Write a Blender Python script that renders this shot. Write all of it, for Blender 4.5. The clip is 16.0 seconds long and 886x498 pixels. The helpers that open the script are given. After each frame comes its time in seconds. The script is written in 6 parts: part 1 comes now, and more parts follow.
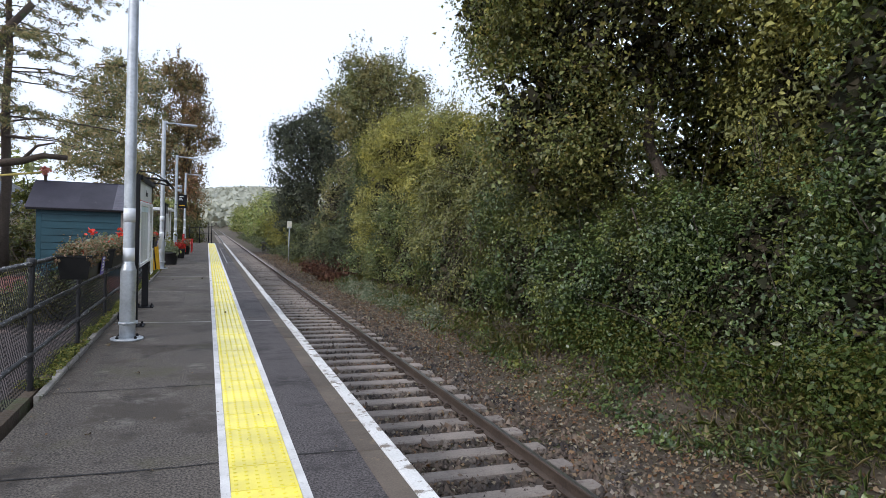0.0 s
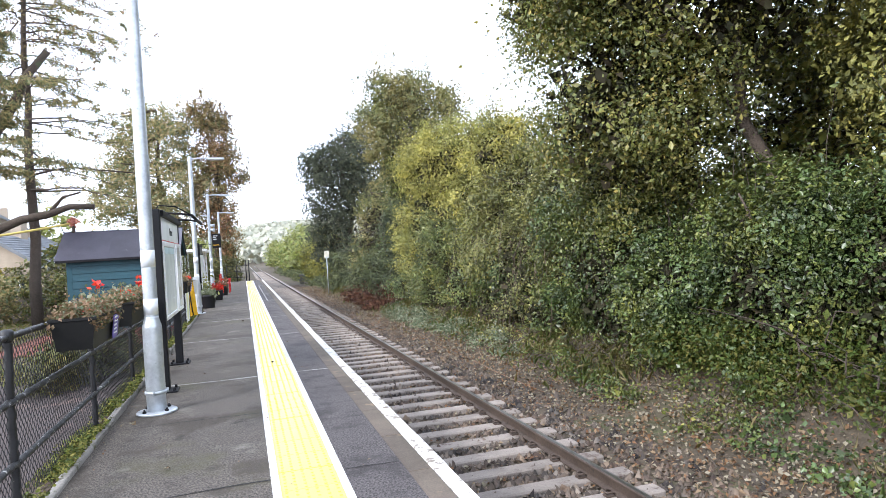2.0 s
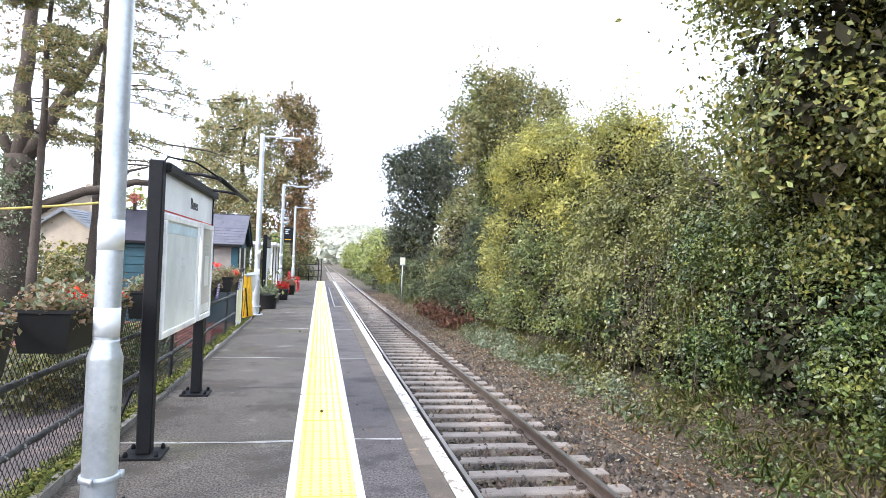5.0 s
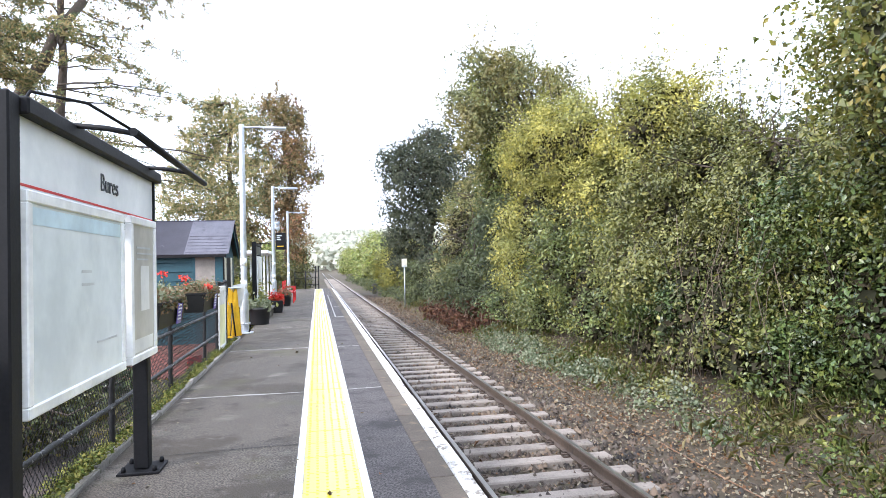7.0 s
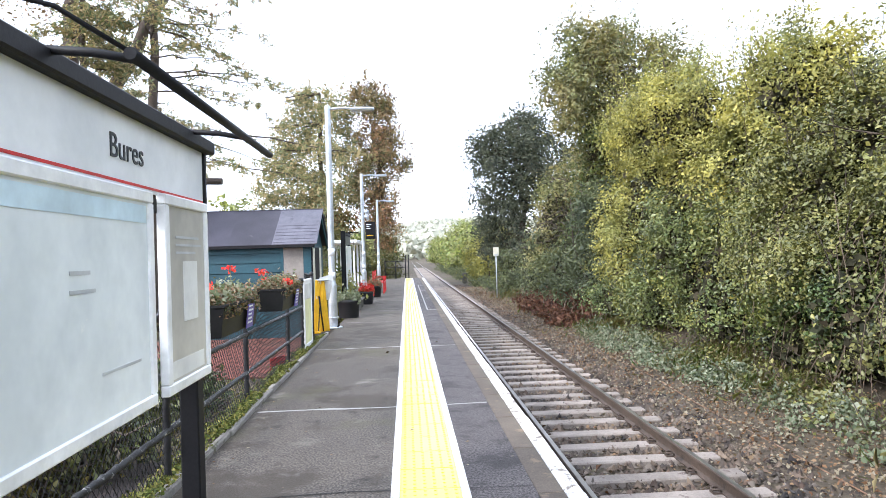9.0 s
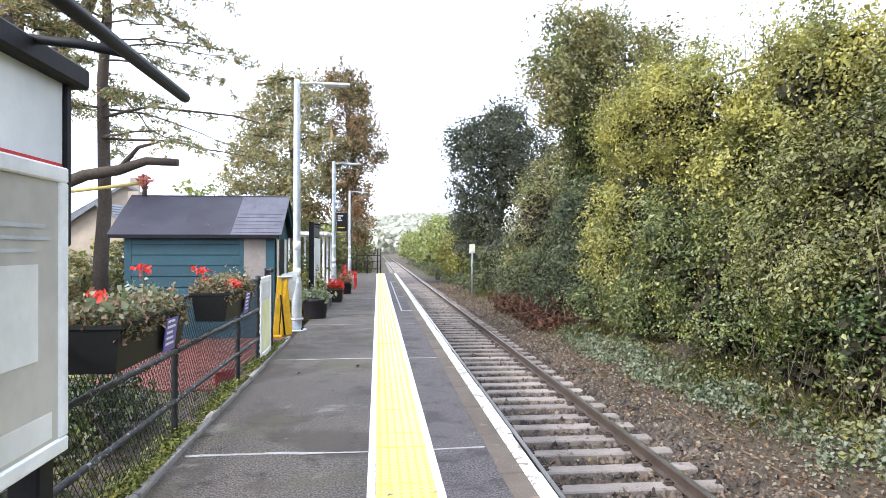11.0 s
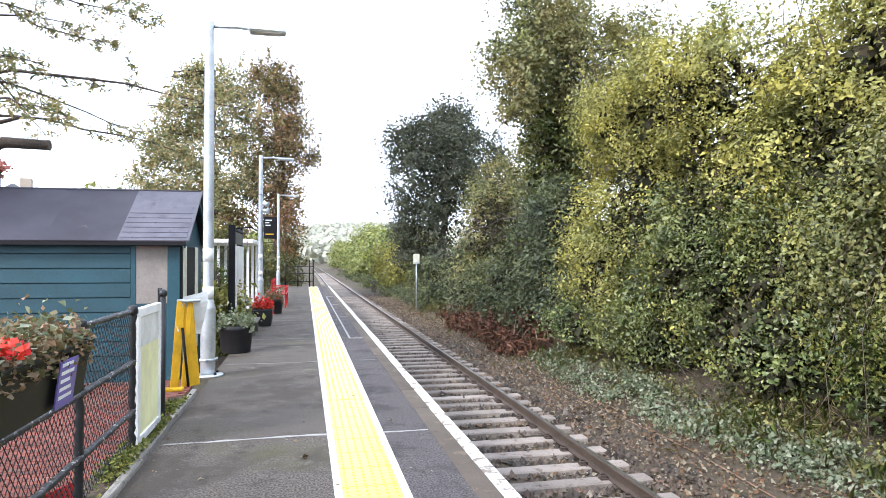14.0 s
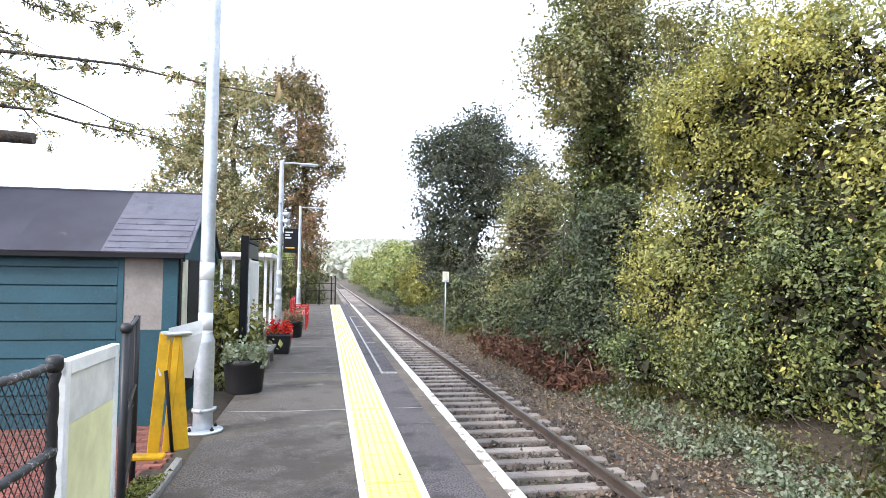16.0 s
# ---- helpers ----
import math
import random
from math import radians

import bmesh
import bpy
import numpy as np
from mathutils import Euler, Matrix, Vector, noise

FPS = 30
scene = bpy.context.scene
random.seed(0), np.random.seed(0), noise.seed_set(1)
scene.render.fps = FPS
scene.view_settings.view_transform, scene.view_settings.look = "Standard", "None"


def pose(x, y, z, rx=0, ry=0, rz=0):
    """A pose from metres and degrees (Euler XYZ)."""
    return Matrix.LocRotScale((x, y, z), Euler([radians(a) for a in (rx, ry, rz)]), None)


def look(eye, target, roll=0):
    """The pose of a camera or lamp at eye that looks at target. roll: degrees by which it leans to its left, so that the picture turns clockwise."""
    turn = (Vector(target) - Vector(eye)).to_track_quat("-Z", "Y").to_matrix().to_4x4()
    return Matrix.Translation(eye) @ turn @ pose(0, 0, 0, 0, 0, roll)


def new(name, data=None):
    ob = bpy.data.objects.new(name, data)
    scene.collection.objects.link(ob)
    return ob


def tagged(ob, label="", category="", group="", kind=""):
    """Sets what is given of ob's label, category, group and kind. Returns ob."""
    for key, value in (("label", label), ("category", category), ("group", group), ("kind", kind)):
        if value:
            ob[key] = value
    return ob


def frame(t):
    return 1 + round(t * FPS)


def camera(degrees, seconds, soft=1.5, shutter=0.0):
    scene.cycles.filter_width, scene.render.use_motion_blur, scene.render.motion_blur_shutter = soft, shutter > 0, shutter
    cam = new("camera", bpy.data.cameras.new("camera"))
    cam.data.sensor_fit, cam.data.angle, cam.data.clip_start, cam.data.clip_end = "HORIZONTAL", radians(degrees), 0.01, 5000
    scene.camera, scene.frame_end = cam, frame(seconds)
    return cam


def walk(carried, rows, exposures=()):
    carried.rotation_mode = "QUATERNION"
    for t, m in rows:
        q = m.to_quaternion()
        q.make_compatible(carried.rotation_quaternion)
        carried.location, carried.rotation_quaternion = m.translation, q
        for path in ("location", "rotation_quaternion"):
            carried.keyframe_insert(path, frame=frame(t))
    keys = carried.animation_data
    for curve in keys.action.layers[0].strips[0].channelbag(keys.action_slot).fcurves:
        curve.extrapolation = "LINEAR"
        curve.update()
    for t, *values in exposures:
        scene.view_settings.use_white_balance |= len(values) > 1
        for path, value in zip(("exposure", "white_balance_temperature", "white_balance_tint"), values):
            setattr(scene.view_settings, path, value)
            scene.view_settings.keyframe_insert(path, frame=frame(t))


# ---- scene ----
cam = camera(69.6, 16.0, soft=0.8)
PATH = [
    (0, (-0.119, 1.691, 1.596), (0.578, 3.565, 1.537), 2.0),
    (0.5, (-0.071, 1.933, 1.563), (0.617, 3.811, 1.568), -3.0),
    (1, (-0.123, 2.512, 1.546), (0.524, 4.404, 1.557), -0.1),
    (1.5, (-0.137, 3.074, 1.546), (0.445, 4.987, 1.514), -0.6),
    (2, (-0.102, 3.574, 1.575), (0.497, 5.482, 1.571), -3.5),
    (2.5, (-0.053, 4.156, 1.575), (0.621, 6.039, 1.597), 1.1),
    (3, (0.062, 4.761, 1.528), (0.668, 6.666, 1.47), -2.1),
    (3.5, (0.135, 5.25, 1.534), (0.678, 7.173, 1.435), -0.3),
    (4, (0.129, 5.878, 1.554), (0.67, 7.801, 1.467), 2.5),
    (4.5, (0.204, 6.488, 1.552), (0.643, 8.437, 1.446), -0.7),
    (5, (0.151, 6.944, 1.551), (0.528, 8.908, 1.597), 2.1),
    (5.2, (0.119, 7.208, 1.575), (0.469, 9.177, 1.598), 1.5),
    (7.3, (0.179, 9.516, 1.5), (0.571, 11.476, 1.547), -1.5),
    (7.5, (0.156, 9.685, 1.504), (0.542, 11.647, 1.533), -0.9),
    (8, (0.133, 10.016, 1.502), (0.439, 11.992, 1.544), -0.2),
    (8.2, (0.113, 10.164, 1.483), (0.314, 12.153, 1.495), -1.4),
    (10.3, (0.196, 11.313, 1.649), (0.284, 13.311, 1.673), -1.8),
    (10.5, (0.181, 11.483, 1.634), (0.298, 13.479, 1.605), -2.1),
    (11, (0.062, 12.092, 1.594), (0.266, 14.081, 1.593), 0.1),
    (11.5, (0.052, 12.618, 1.586), (0.208, 14.611, 1.599), -2.1),
    (12, (0.024, 13.076, 1.595), (0.265, 15.062, 1.593), 0.4),
    (12.5, (-0.085, 13.685, 1.599), (0.217, 15.662, 1.633), 0.7),
    (13, (-0.085, 14.202, 1.628), (0.25, 16.173, 1.678), -1.4),
    (13.5, (-0.194, 14.844, 1.62), (0.154, 16.814, 1.638), 1.1),
    (14, (-0.207, 15.488, 1.597), (0.216, 17.442, 1.628), 0.0),
    (14.5, (-0.21, 16.063, 1.602), (0.229, 18.015, 1.609), 1.1),
    (15, (-0.292, 16.684, 1.617), (0.138, 18.637, 1.63), 0.3),
    (15.5, (-0.249, 17.317, 1.634), (0.133, 19.279, 1.699), -1.4),
    (16, (-0.288, 17.721, 1.633), (0.073, 19.686, 1.718), 0.8),
]
EXPOSURES = [(t, e, 5960, 12) for t, e in ((0, -0.3), (0.5, -0.2), (1, 0.15), (1.5, 0.65), (2, 0.8), (3, 0.9), (5, 1.05), (8, 1.05), (11, 0.9), (16, 0.9))]
walk(cam, [(t, look(eye, target, roll)) for t, eye, target, roll in PATH], EXPOSURES)

# ---- light ----
world = bpy.data.worlds.new("overcast")
scene.world = world
world.use_nodes = True
wn, wl = world.node_tree.nodes, world.node_tree.links
sky = wn.new("ShaderNodeTexSky")
sky.sky_type = "NISHITA"
sky.sun_disc = False
sky.sun_elevation, sky.sun_rotation = radians(33), radians(-119)
sky.air_density, sky.dust_density = 1.0, 4.0
veil = wn.new("ShaderNodeMix")
veil.data_type = "RGBA"
veil.inputs[0].default_value = 0.72
veil.inputs[7].default_value = (12.8, 13.6, 14.9, 1)
wl.new(sky.outputs[0], veil.inputs[6])
wl.new(veil.outputs[2], wn["Background"].inputs[0])
wn["Background"].inputs[1].default_value = 0.132

sun = new("sun", bpy.data.lights.new("sun", "SUN"))
sun.data.energy, sun.data.angle, sun.data.color = 2.1, radians(10), (1.0, 0.95, 0.87)
sun.matrix_world = look((-40, -22, 30), (0, 0, 0))


# ---- materials ----
def nodes_of(name):
    m = bpy.data.materials.new(name)
    m.use_nodes = True
    t = m.node_tree
    return m, t.nodes, t.links, t.nodes["Principled BSDF"]


def rgba(c):
    return (*c, 1.0)


def noise_tex(n, l, coord, scale, detail=4.0, rough=0.6):
    x = n.new("ShaderNodeTexNoise")
    x.inputs["Scale"].default_value, x.inputs["Detail"].default_value = scale, detail
    x.inputs["Roughness"].default_value = rough
    l.new(coord, x.inputs["Vector"])
    return x.outputs["Fac"]


def ramp(n, l, fac, stops):
    r = n.new("ShaderNodeValToRGB")
    e = r.color_ramp.elements
    while len(e) < len(stops):
        e.new(0.5)
    for k, (p, c) in enumerate(stops):
        e[k].position, e[k].color = p, rgba(c)
    l.new(fac, r.inputs[0])
    return r.outputs[0]


def mixed(n, l, fac, a, b, kind="MIX"):
    x = n.new("ShaderNodeMix")
    x.data_type, x.blend_type = "RGBA", kind
    if isinstance(fac, float):
        x.inputs[0].default_value = fac
    else:
        l.new(fac, x.inputs[0])
    for s, v in ((6, a), (7, b)):
        if isinstance(v, tuple):
            x.inputs[s].default_value = rgba(v)
        else:
            l.new(v, x.inputs[s])
    return x.outputs[2]


def bump_on(n, l, bsdf, height, strength, distance):
    b = n.new("ShaderNodeBump")
    b.inputs["Strength"].default_value, b.inputs["Distance"].default_value = strength, distance
    l.new(height, b.inputs["Height"])
    l.new(b.outputs[0], bsdf.inputs["Normal"])


def surface(name, light, dark, fine=60.0, coarse=1.5, rough=0.7, metal=0.0, bump=0.3, depth=0.004, stain=None, stain_at=0.62,
            stain_scale=3.0, vary=0.0, spec=0.4, crisp=0.2, blend=0.45, coat=0.0, more=()):
    """A grained surface: two colours at a fine and a coarse scale, a stain of its own shape, relief, and a tone per piece."""
    m, n, l, b = nodes_of(name)
    tc = n.new("ShaderNodeTexCoord").outputs["Object"]
    if vary:
        info = n.new("ShaderNodeObjectInfo")
        add = n.new("ShaderNodeVectorMath")
        add.operation = "MULTIPLY_ADD"
        l.new(info.outputs["Random"], add.inputs[0])
        add.inputs[1].default_value = (37, 91, 53)
        l.new(tc, add.inputs[2])
        tc = add.outputs[0]
    f1, f2 = noise_tex(n, l, tc, fine, 3), noise_tex(n, l, tc, coarse, 5)
    base = ramp(n, l, f1, [(0.5 - crisp, dark), (0.5 + crisp, light)])
    mid = tuple((x + y) / 2 for x, y in zip(light, dark))
    tone = ramp(n, l, f2, [(0.35, tuple(0.55 * v for v in mid)), (0.65, tuple(min(1, 1.25 * v) for v in mid))])
    col = mixed(n, l, blend, base, tone)
    if stain:
        f3 = noise_tex(n, l, tc, stain_scale, 6, 0.7)
        k = ramp(n, l, f3, [(stain_at, (0, 0, 0)), (stain_at + 0.08, (1, 1, 1))])
        col = mixed(n, l, k, col, stain)
    for tint, at, scale, soft_edge in more:
        k = ramp(n, l, noise_tex(n, l, tc, scale, 7, 0.72), [(at, (0, 0, 0)), (at + soft_edge, (0.8, 0.8, 0.8))])
        col = mixed(n, l, k, col, tint)
    if vary:
        hsv = n.new("ShaderNodeHueSaturation")
        mr = n.new("ShaderNodeMapRange")
        l.new(info.outputs["Random"], mr.inputs[0])
        mr.inputs[3].default_value, mr.inputs[4].default_value = 1 - vary, 1 + vary
        l.new(mr.outputs[0], hsv.inputs["Value"])
        l.new(col, hsv.inputs["Color"])
        col = hsv.outputs[0]
    l.new(col, b.inputs["Base Color"])
    b.inputs["Roughness"].default_value, b.inputs["Metallic"].default_value = rough, metal
    b.inputs["Specular IOR Level"].default_value = spec
    b.inputs["Coat Weight"].default_value, b.inputs["Coat Roughness"].default_value = coat, 0.22
    if bump:
        bump_on(n, l, b, f1, bump, depth)
    return m


def islands(name, colours, rough=0.6, through_light=0.0, patch=None, patch_scale=0.35, spec=0.35, calm=0.0):
    """A material for crowds of small loose pieces: each piece takes its own colour; patches of another set at a larger scale."""
    m, n, l, b = nodes_of(name)
    rnd = n.new("ShaderNodeNewGeometry").outputs["Random Per Island"]
    step = 1.0 / len(colours)
    col = ramp(n, l, rnd, [(k * step, c) for k, c in enumerate(colours)])
    if patch:
        tc = n.new("ShaderNodeTexCoord").outputs["Object"]
        f = noise_tex(n, l, tc, patch_scale, 4, 0.7)
        step = 1.0 / len(patch)
        col2 = ramp(n, l, rnd, [(k * step, c) for k, c in enumerate(patch)])
        k = ramp(n, l, f, [(0.44, (0, 0, 0)), (0.60, (1, 1, 1))])
        col = mixed(n, l, k, col, col2)
        if calm:
            mid = mixed(n, l, k, tuple(sum(c[q] for c in colours) / len(colours) for q in range(3)), tuple(sum(c[q] for c in patch) / len(patch) for q in range(3)))
            col = mixed(n, l, calm, col, mid)
        # clump-sized noise multiplied into the colour imitates lit clumps and shaded hollows
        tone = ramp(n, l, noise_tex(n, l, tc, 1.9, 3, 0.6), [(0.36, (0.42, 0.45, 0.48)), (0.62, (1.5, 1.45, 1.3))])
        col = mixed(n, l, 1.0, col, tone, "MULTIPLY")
    l.new(col, b.inputs["Base Color"])
    b.inputs["Roughness"].default_value = rough
    b.inputs["Specular IOR Level"].default_value = spec
    if through_light:
        tr = n.new("ShaderNodeBsdfTranslucent")
        bright = mixed(n, l, 1.0, col, (1.0, 1.0, 0.55), "MULTIPLY")
        l.new(bright, tr.inputs["Color"])
        mx = n.new("ShaderNodeMixShader")
        mx.inputs[0].default_value = through_light
        l.new(b.outputs[0], mx.inputs[1])
        l.new(tr.outputs[0], mx.inputs[2])
        l.new(mx.outputs[0], n["Material Output"].inputs["Surface"])
    return m


TARMAC = surface("tarmac", (0.186, 0.157, 0.129), (0.011, 0.009, 0.008), 62, 0.45, 0.80, bump=1.0, depth=0.010, stain=(0.058, 0.047, 0.036), stain_at=0.50, stain_scale=0.9, crisp=0.10, blend=0.30,
                 more=(((0.082, 0.076, 0.036), 0.54, 0.75, 0.16), ((0.205, 0.185, 0.160), 0.58, 1.7, 0.12), ((0.026, 0.021, 0.018), 0.57, 3.1, 0.10)))
TARMAC_EDGE = surface("darker_tarmac", (0.150, 0.130, 0.128), (0.008, 0.007, 0.007), 62, 0.8, 0.80, bump=1.0, depth=0.010, stain=(0.040, 0.034, 0.034), stain_at=0.52, stain_scale=1.4, crisp=0.10, blend=0.32,
                      more=(((0.165, 0.150, 0.140), 0.59, 1.9, 0.12), ((0.020, 0.017, 0.017), 0.56, 2.7, 0.10)))
YELLOW = surface("tactile_yellow", (0.86, 0.72, 0.030), (0.80, 0.64, 0.022), 90, 2.0, 0.36, bump=0.12, vary=0.05, stain=(0.66, 0.52, 0.10), stain_at=0.68, stain_scale=7, spec=0.5, coat=0.4)
WHITE_LINE = surface("white_line_paint", (0.74, 0.72, 0.70), (0.58, 0.56, 0.54), 80, 3.0, 0.6, bump=0.2, stain=(0.33, 0.30, 0.28), stain_at=0.60, stain_scale=14)
EDGE_PAINT = surface("worn_white_edge_paint", (0.80, 0.79, 0.77), (0.55, 0.53, 0.50), 70, 2.0, 0.6, bump=0.3, stain=(0.19, 0.155, 0.12), stain_at=0.52, stain_scale=8, vary=0.05)
COPING = surface("coping_concrete", (0.137, 0.109, 0.084), (0.072, 0.058, 0.046), 70, 2.5, 0.85, bump=0.5, stain=(0.187, 0.136, 0.093), stain_at=0.58, stain_scale=4, vary=0.2)
JOINT = surface("joint_mortar", (0.486, 0.472, 0.446), (0.270, 0.257, 0.243), 60, 4.0, 0.9, bump=0.3, stain=(0.121, 0.115, 0.108), stain_at=0.55, stain_scale=4)
CONCRETE = surface("old_concrete", (0.192, 0.179, 0.160), (0.102, 0.096, 0.083), 50, 2.0, 0.9, bump=0.5, depth=0.008, stain=(0.064, 0.070, 0.038), stain_at=0.58, stain_scale=5)
KERB = surface("pale_kerb_concrete", (0.330, 0.310, 0.280), (0.170, 0.158, 0.140), 50, 2.0, 0.9, bump=0.5, depth=0.008, stain=(0.095, 0.095, 0.055), stain_at=0.56, stain_scale=5, vary=0.15)
SLEEPER = surface("sleeper_concrete", (0.333, 0.291, 0.255), (0.200, 0.167, 0.145), 45, 2.5, 0.9, bump=0.45, depth=0.006, stain=(0.133, 0.100, 0.085), stain_at=0.58, stain_scale=6, vary=0.2)
RAIL = surface("rusty_rail", (0.140, 0.102, 0.078), (0.062, 0.047, 0.040), 40, 2.0, 0.65, metal=0.35, bump=0.4, stain=(0.045, 0.035, 0.03), stain_at=0.6)
RAIL_TOP = surface("polished_rail_head", (0.44, 0.42, 0.40), (0.30, 0.28, 0.27), 60, 1.0, 0.32, metal=0.9, bump=0.05)
SOIL = surface("soil", (0.111, 0.081, 0.055), (0.051, 0.038, 0.027), 18, 0.6, 0.95, bump=0.8, depth=0.03, stain=(0.060, 0.072, 0.030), stain_at=0.55, stain_scale=0.7)
GALV = surface("galvanised_steel", (0.60, 0.63, 0.66), (0.44, 0.47, 0.50), 28, 3.0, 0.42, metal=0.55, bump=0.06, stain=(0.36, 0.38, 0.40), stain_at=0.60, stain_scale=9)
BAND = surface("pale_grey_label_band", (0.72, 0.74, 0.76), (0.64, 0.66, 0.69), 30, 2.0, 0.5, bump=0.05)
BLACK = surface("black_paint", (0.014, 0.014, 0.016), (0.008, 0.008, 0.010), 60, 2.0, 0.6, bump=0.2, spec=0.2)
BLACK_TUB = surface("black_plastic", (0.020, 0.020, 0.022), (0.010, 0.010, 0.011), 40, 3.0, 0.55, bump=0.15)
FENCE = surface("chipped_black_fence_paint", (0.022, 0.022, 0.025), (0.014, 0.014, 0.016), 60, 6.0, 0.45, bump=0.5, stain=(0.30, 0.29, 0.28), stain_at=0.66, stain_scale=18)
# the pale stain is worn paint and also white highlights painted on the rails
FENCE_TOP = surface("worn_highlit_fence_rail", (0.045, 0.044, 0.046), (0.020, 0.020, 0.022), 45, 9.0, 0.5, bump=0.6, depth=0.006, stain=(0.48, 0.47, 0.46), stain_at=0.58, stain_scale=20)
WIRE = surface("dark_wire", (0.042, 0.039, 0.039), (0.018, 0.018, 0.018), 60, 6.0, 0.55, metal=0.3, bump=0.0)
SIGN_WHITE = surface("white_enamel", (0.864, 0.896, 0.920), (0.799, 0.832, 0.864), 20, 1.2, 0.3, bump=0.02)
FRAME_WHITE = surface("white_frame_paint", (0.864, 0.875, 0.886), (0.756, 0.767, 0.778), 40, 3.0, 0.4, bump=0.08)
NOTICE = surface("faded_notice_paper", (0.835, 0.893, 0.916), (0.719, 0.777, 0.812), 6, 1.3, 0.25, bump=0.0, stain=(0.905, 0.905, 0.870), stain_at=0.6, stain_scale=2)
RED = surface("red_paint", (0.62, 0.03, 0.03), (0.45, 0.02, 0.02), 40, 3.0, 0.45, bump=0.1)
GREEN_BOARD = surface("teal_green_boarding", (0.020, 0.077, 0.100), (0.012, 0.048, 0.066), 35, 1.2, 0.55, bump=0.25, vary=0.10, stain=(0.032, 0.094, 0.115), stain_at=0.64, stain_scale=3)
FELT = surface("roofing_felt", (0.062, 0.058, 0.076), (0.032, 0.030, 0.042), 70, 1.5, 0.55, bump=0.4, vary=0.18, stain=(0.10, 0.095, 0.105), stain_at=0.66, stain_scale=2.5)
# lighter copy of the felt, with the sky's glare put into its colour
FELT_PALE = surface("roofing_felt_sky_glare", (0.150, 0.146, 0.176), (0.090, 0.086, 0.110), 50, 2.5, 0.5, bump=0.4, stain=(0.07, 0.066, 0.085), stain_at=0.58, stain_scale=6)
PLY = surface("bare_plywood", (0.281, 0.255, 0.231), (0.211, 0.187, 0.168), 25, 2.0, 0.8, bump=0.15, stain=(0.192, 0.181, 0.176), stain_at=0.58, stain_scale=2)
CREAM = surface("cream_paint", (0.70, 0.68, 0.56), (0.58, 0.56, 0.45), 30, 3.0, 0.6, bump=0.1)
SALT_YELLOW = surface("yellow_plastic", (0.85, 0.50, 0.015), (0.70, 0.38, 0.01), 25, 3.0, 0.5, bump=0.1, stain=(0.10, 0.06, 0.02), stain_at=0.66, stain_scale=9)
BRICK = surface("red_brick_paver", (0.225, 0.075, 0.053), (0.120, 0.041, 0.032), 60, 2.5, 0.9, bump=0.4, vary=0.28, stain=(0.150, 0.112, 0.090), stain_at=0.60, stain_scale=5)
MOSS = islands("moss_and_weed", [(0.090, 0.121, 0.020), (0.153, 0.158, 0.030), (0.216, 0.195, 0.050), (0.063, 0.083, 0.020)], 0.9)
BARK = surface("grey_brown_bark", (0.13, 0.10, 0.08), (0.05, 0.04, 0.032), 22, 1.2, 0.95, bump=1.0, depth=0.03, stain=(0.09, 0.11, 0.06), stain_at=0.6, stain_scale=2)
BALLAST = islands("ballast_stone", [(0.060, 0.046, 0.040), (0.120, 0.098, 0.086), (0.032, 0.026, 0.024), (0.188, 0.164, 0.148), (0.084, 0.056, 0.044), (0.045, 0.037, 0.034)], 0.9, patch=[(0.092, 0.062, 0.050), (0.040, 0.030, 0.026), (0.148, 0.112, 0.088)], patch_scale=0.8)
DEAD_LEAF = islands("dead_leaves", [(0.114, 0.055, 0.028), (0.194, 0.107, 0.053), (0.255, 0.185, 0.113), (0.070, 0.042, 0.026), (0.264, 0.231, 0.167)], 0.8, 0.1)
BRACKEN = islands("dead_bracken", [(0.158, 0.064, 0.038), (0.101, 0.043, 0.026), (0.216, 0.111, 0.067), (0.061, 0.030, 0.021)], 0.85, 0.15)
DARK_GREEN = islands("dark_green_leaves", [(0.044, 0.069, 0.028), (0.074, 0.107, 0.038), (0.121, 0.147, 0.053), (0.052, 0.084, 0.042), (0.185, 0.190, 0.063), (0.032, 0.047, 0.022), (0.246, 0.188, 0.053)], 0.45, 0.22,
                     patch=[(0.147, 0.140, 0.042), (0.076, 0.098, 0.036), (0.234, 0.164, 0.050), (0.050, 0.063, 0.027)], spec=0.4, calm=0.4)
AUTUMN = islands("autumn_tinged_leaves", [(0.089, 0.130, 0.048), (0.142, 0.186, 0.062), (0.201, 0.229, 0.073), (0.066, 0.104, 0.046), (0.273, 0.253, 0.075), (0.053, 0.080, 0.036), (0.320, 0.247, 0.073)], 0.42, 0.28,
                 patch=[(0.261, 0.253, 0.064), (0.142, 0.176, 0.052), (0.345, 0.273, 0.075), (0.083, 0.112, 0.041)], patch_scale=0.55, spec=0.45, calm=0.3)
HEDGE_GREEN = islands("hedge_leaves", [(0.082, 0.126, 0.053), (0.125, 0.174, 0.068), (0.190, 0.230, 0.088), (0.054, 0.086, 0.040), (0.245, 0.265, 0.098)], 0.36, 0.2,
                      patch=[(0.177, 0.190, 0.060), (0.112, 0.139, 0.053), (0.286, 0.275, 0.083), (0.068, 0.091, 0.040)], patch_scale=0.6, spec=0.5, calm=0.25)
MID_GREEN = islands("olive_tree_leaves", [(0.147, 0.175, 0.085), (0.211, 0.228, 0.105), (0.110, 0.134, 0.072), (0.280, 0.267, 0.119)], 0.5, 0.30,
                    patch=[(0.239, 0.215, 0.097), (0.155, 0.159, 0.077), (0.301, 0.242, 0.110)], patch_scale=0.5, calm=0.5)
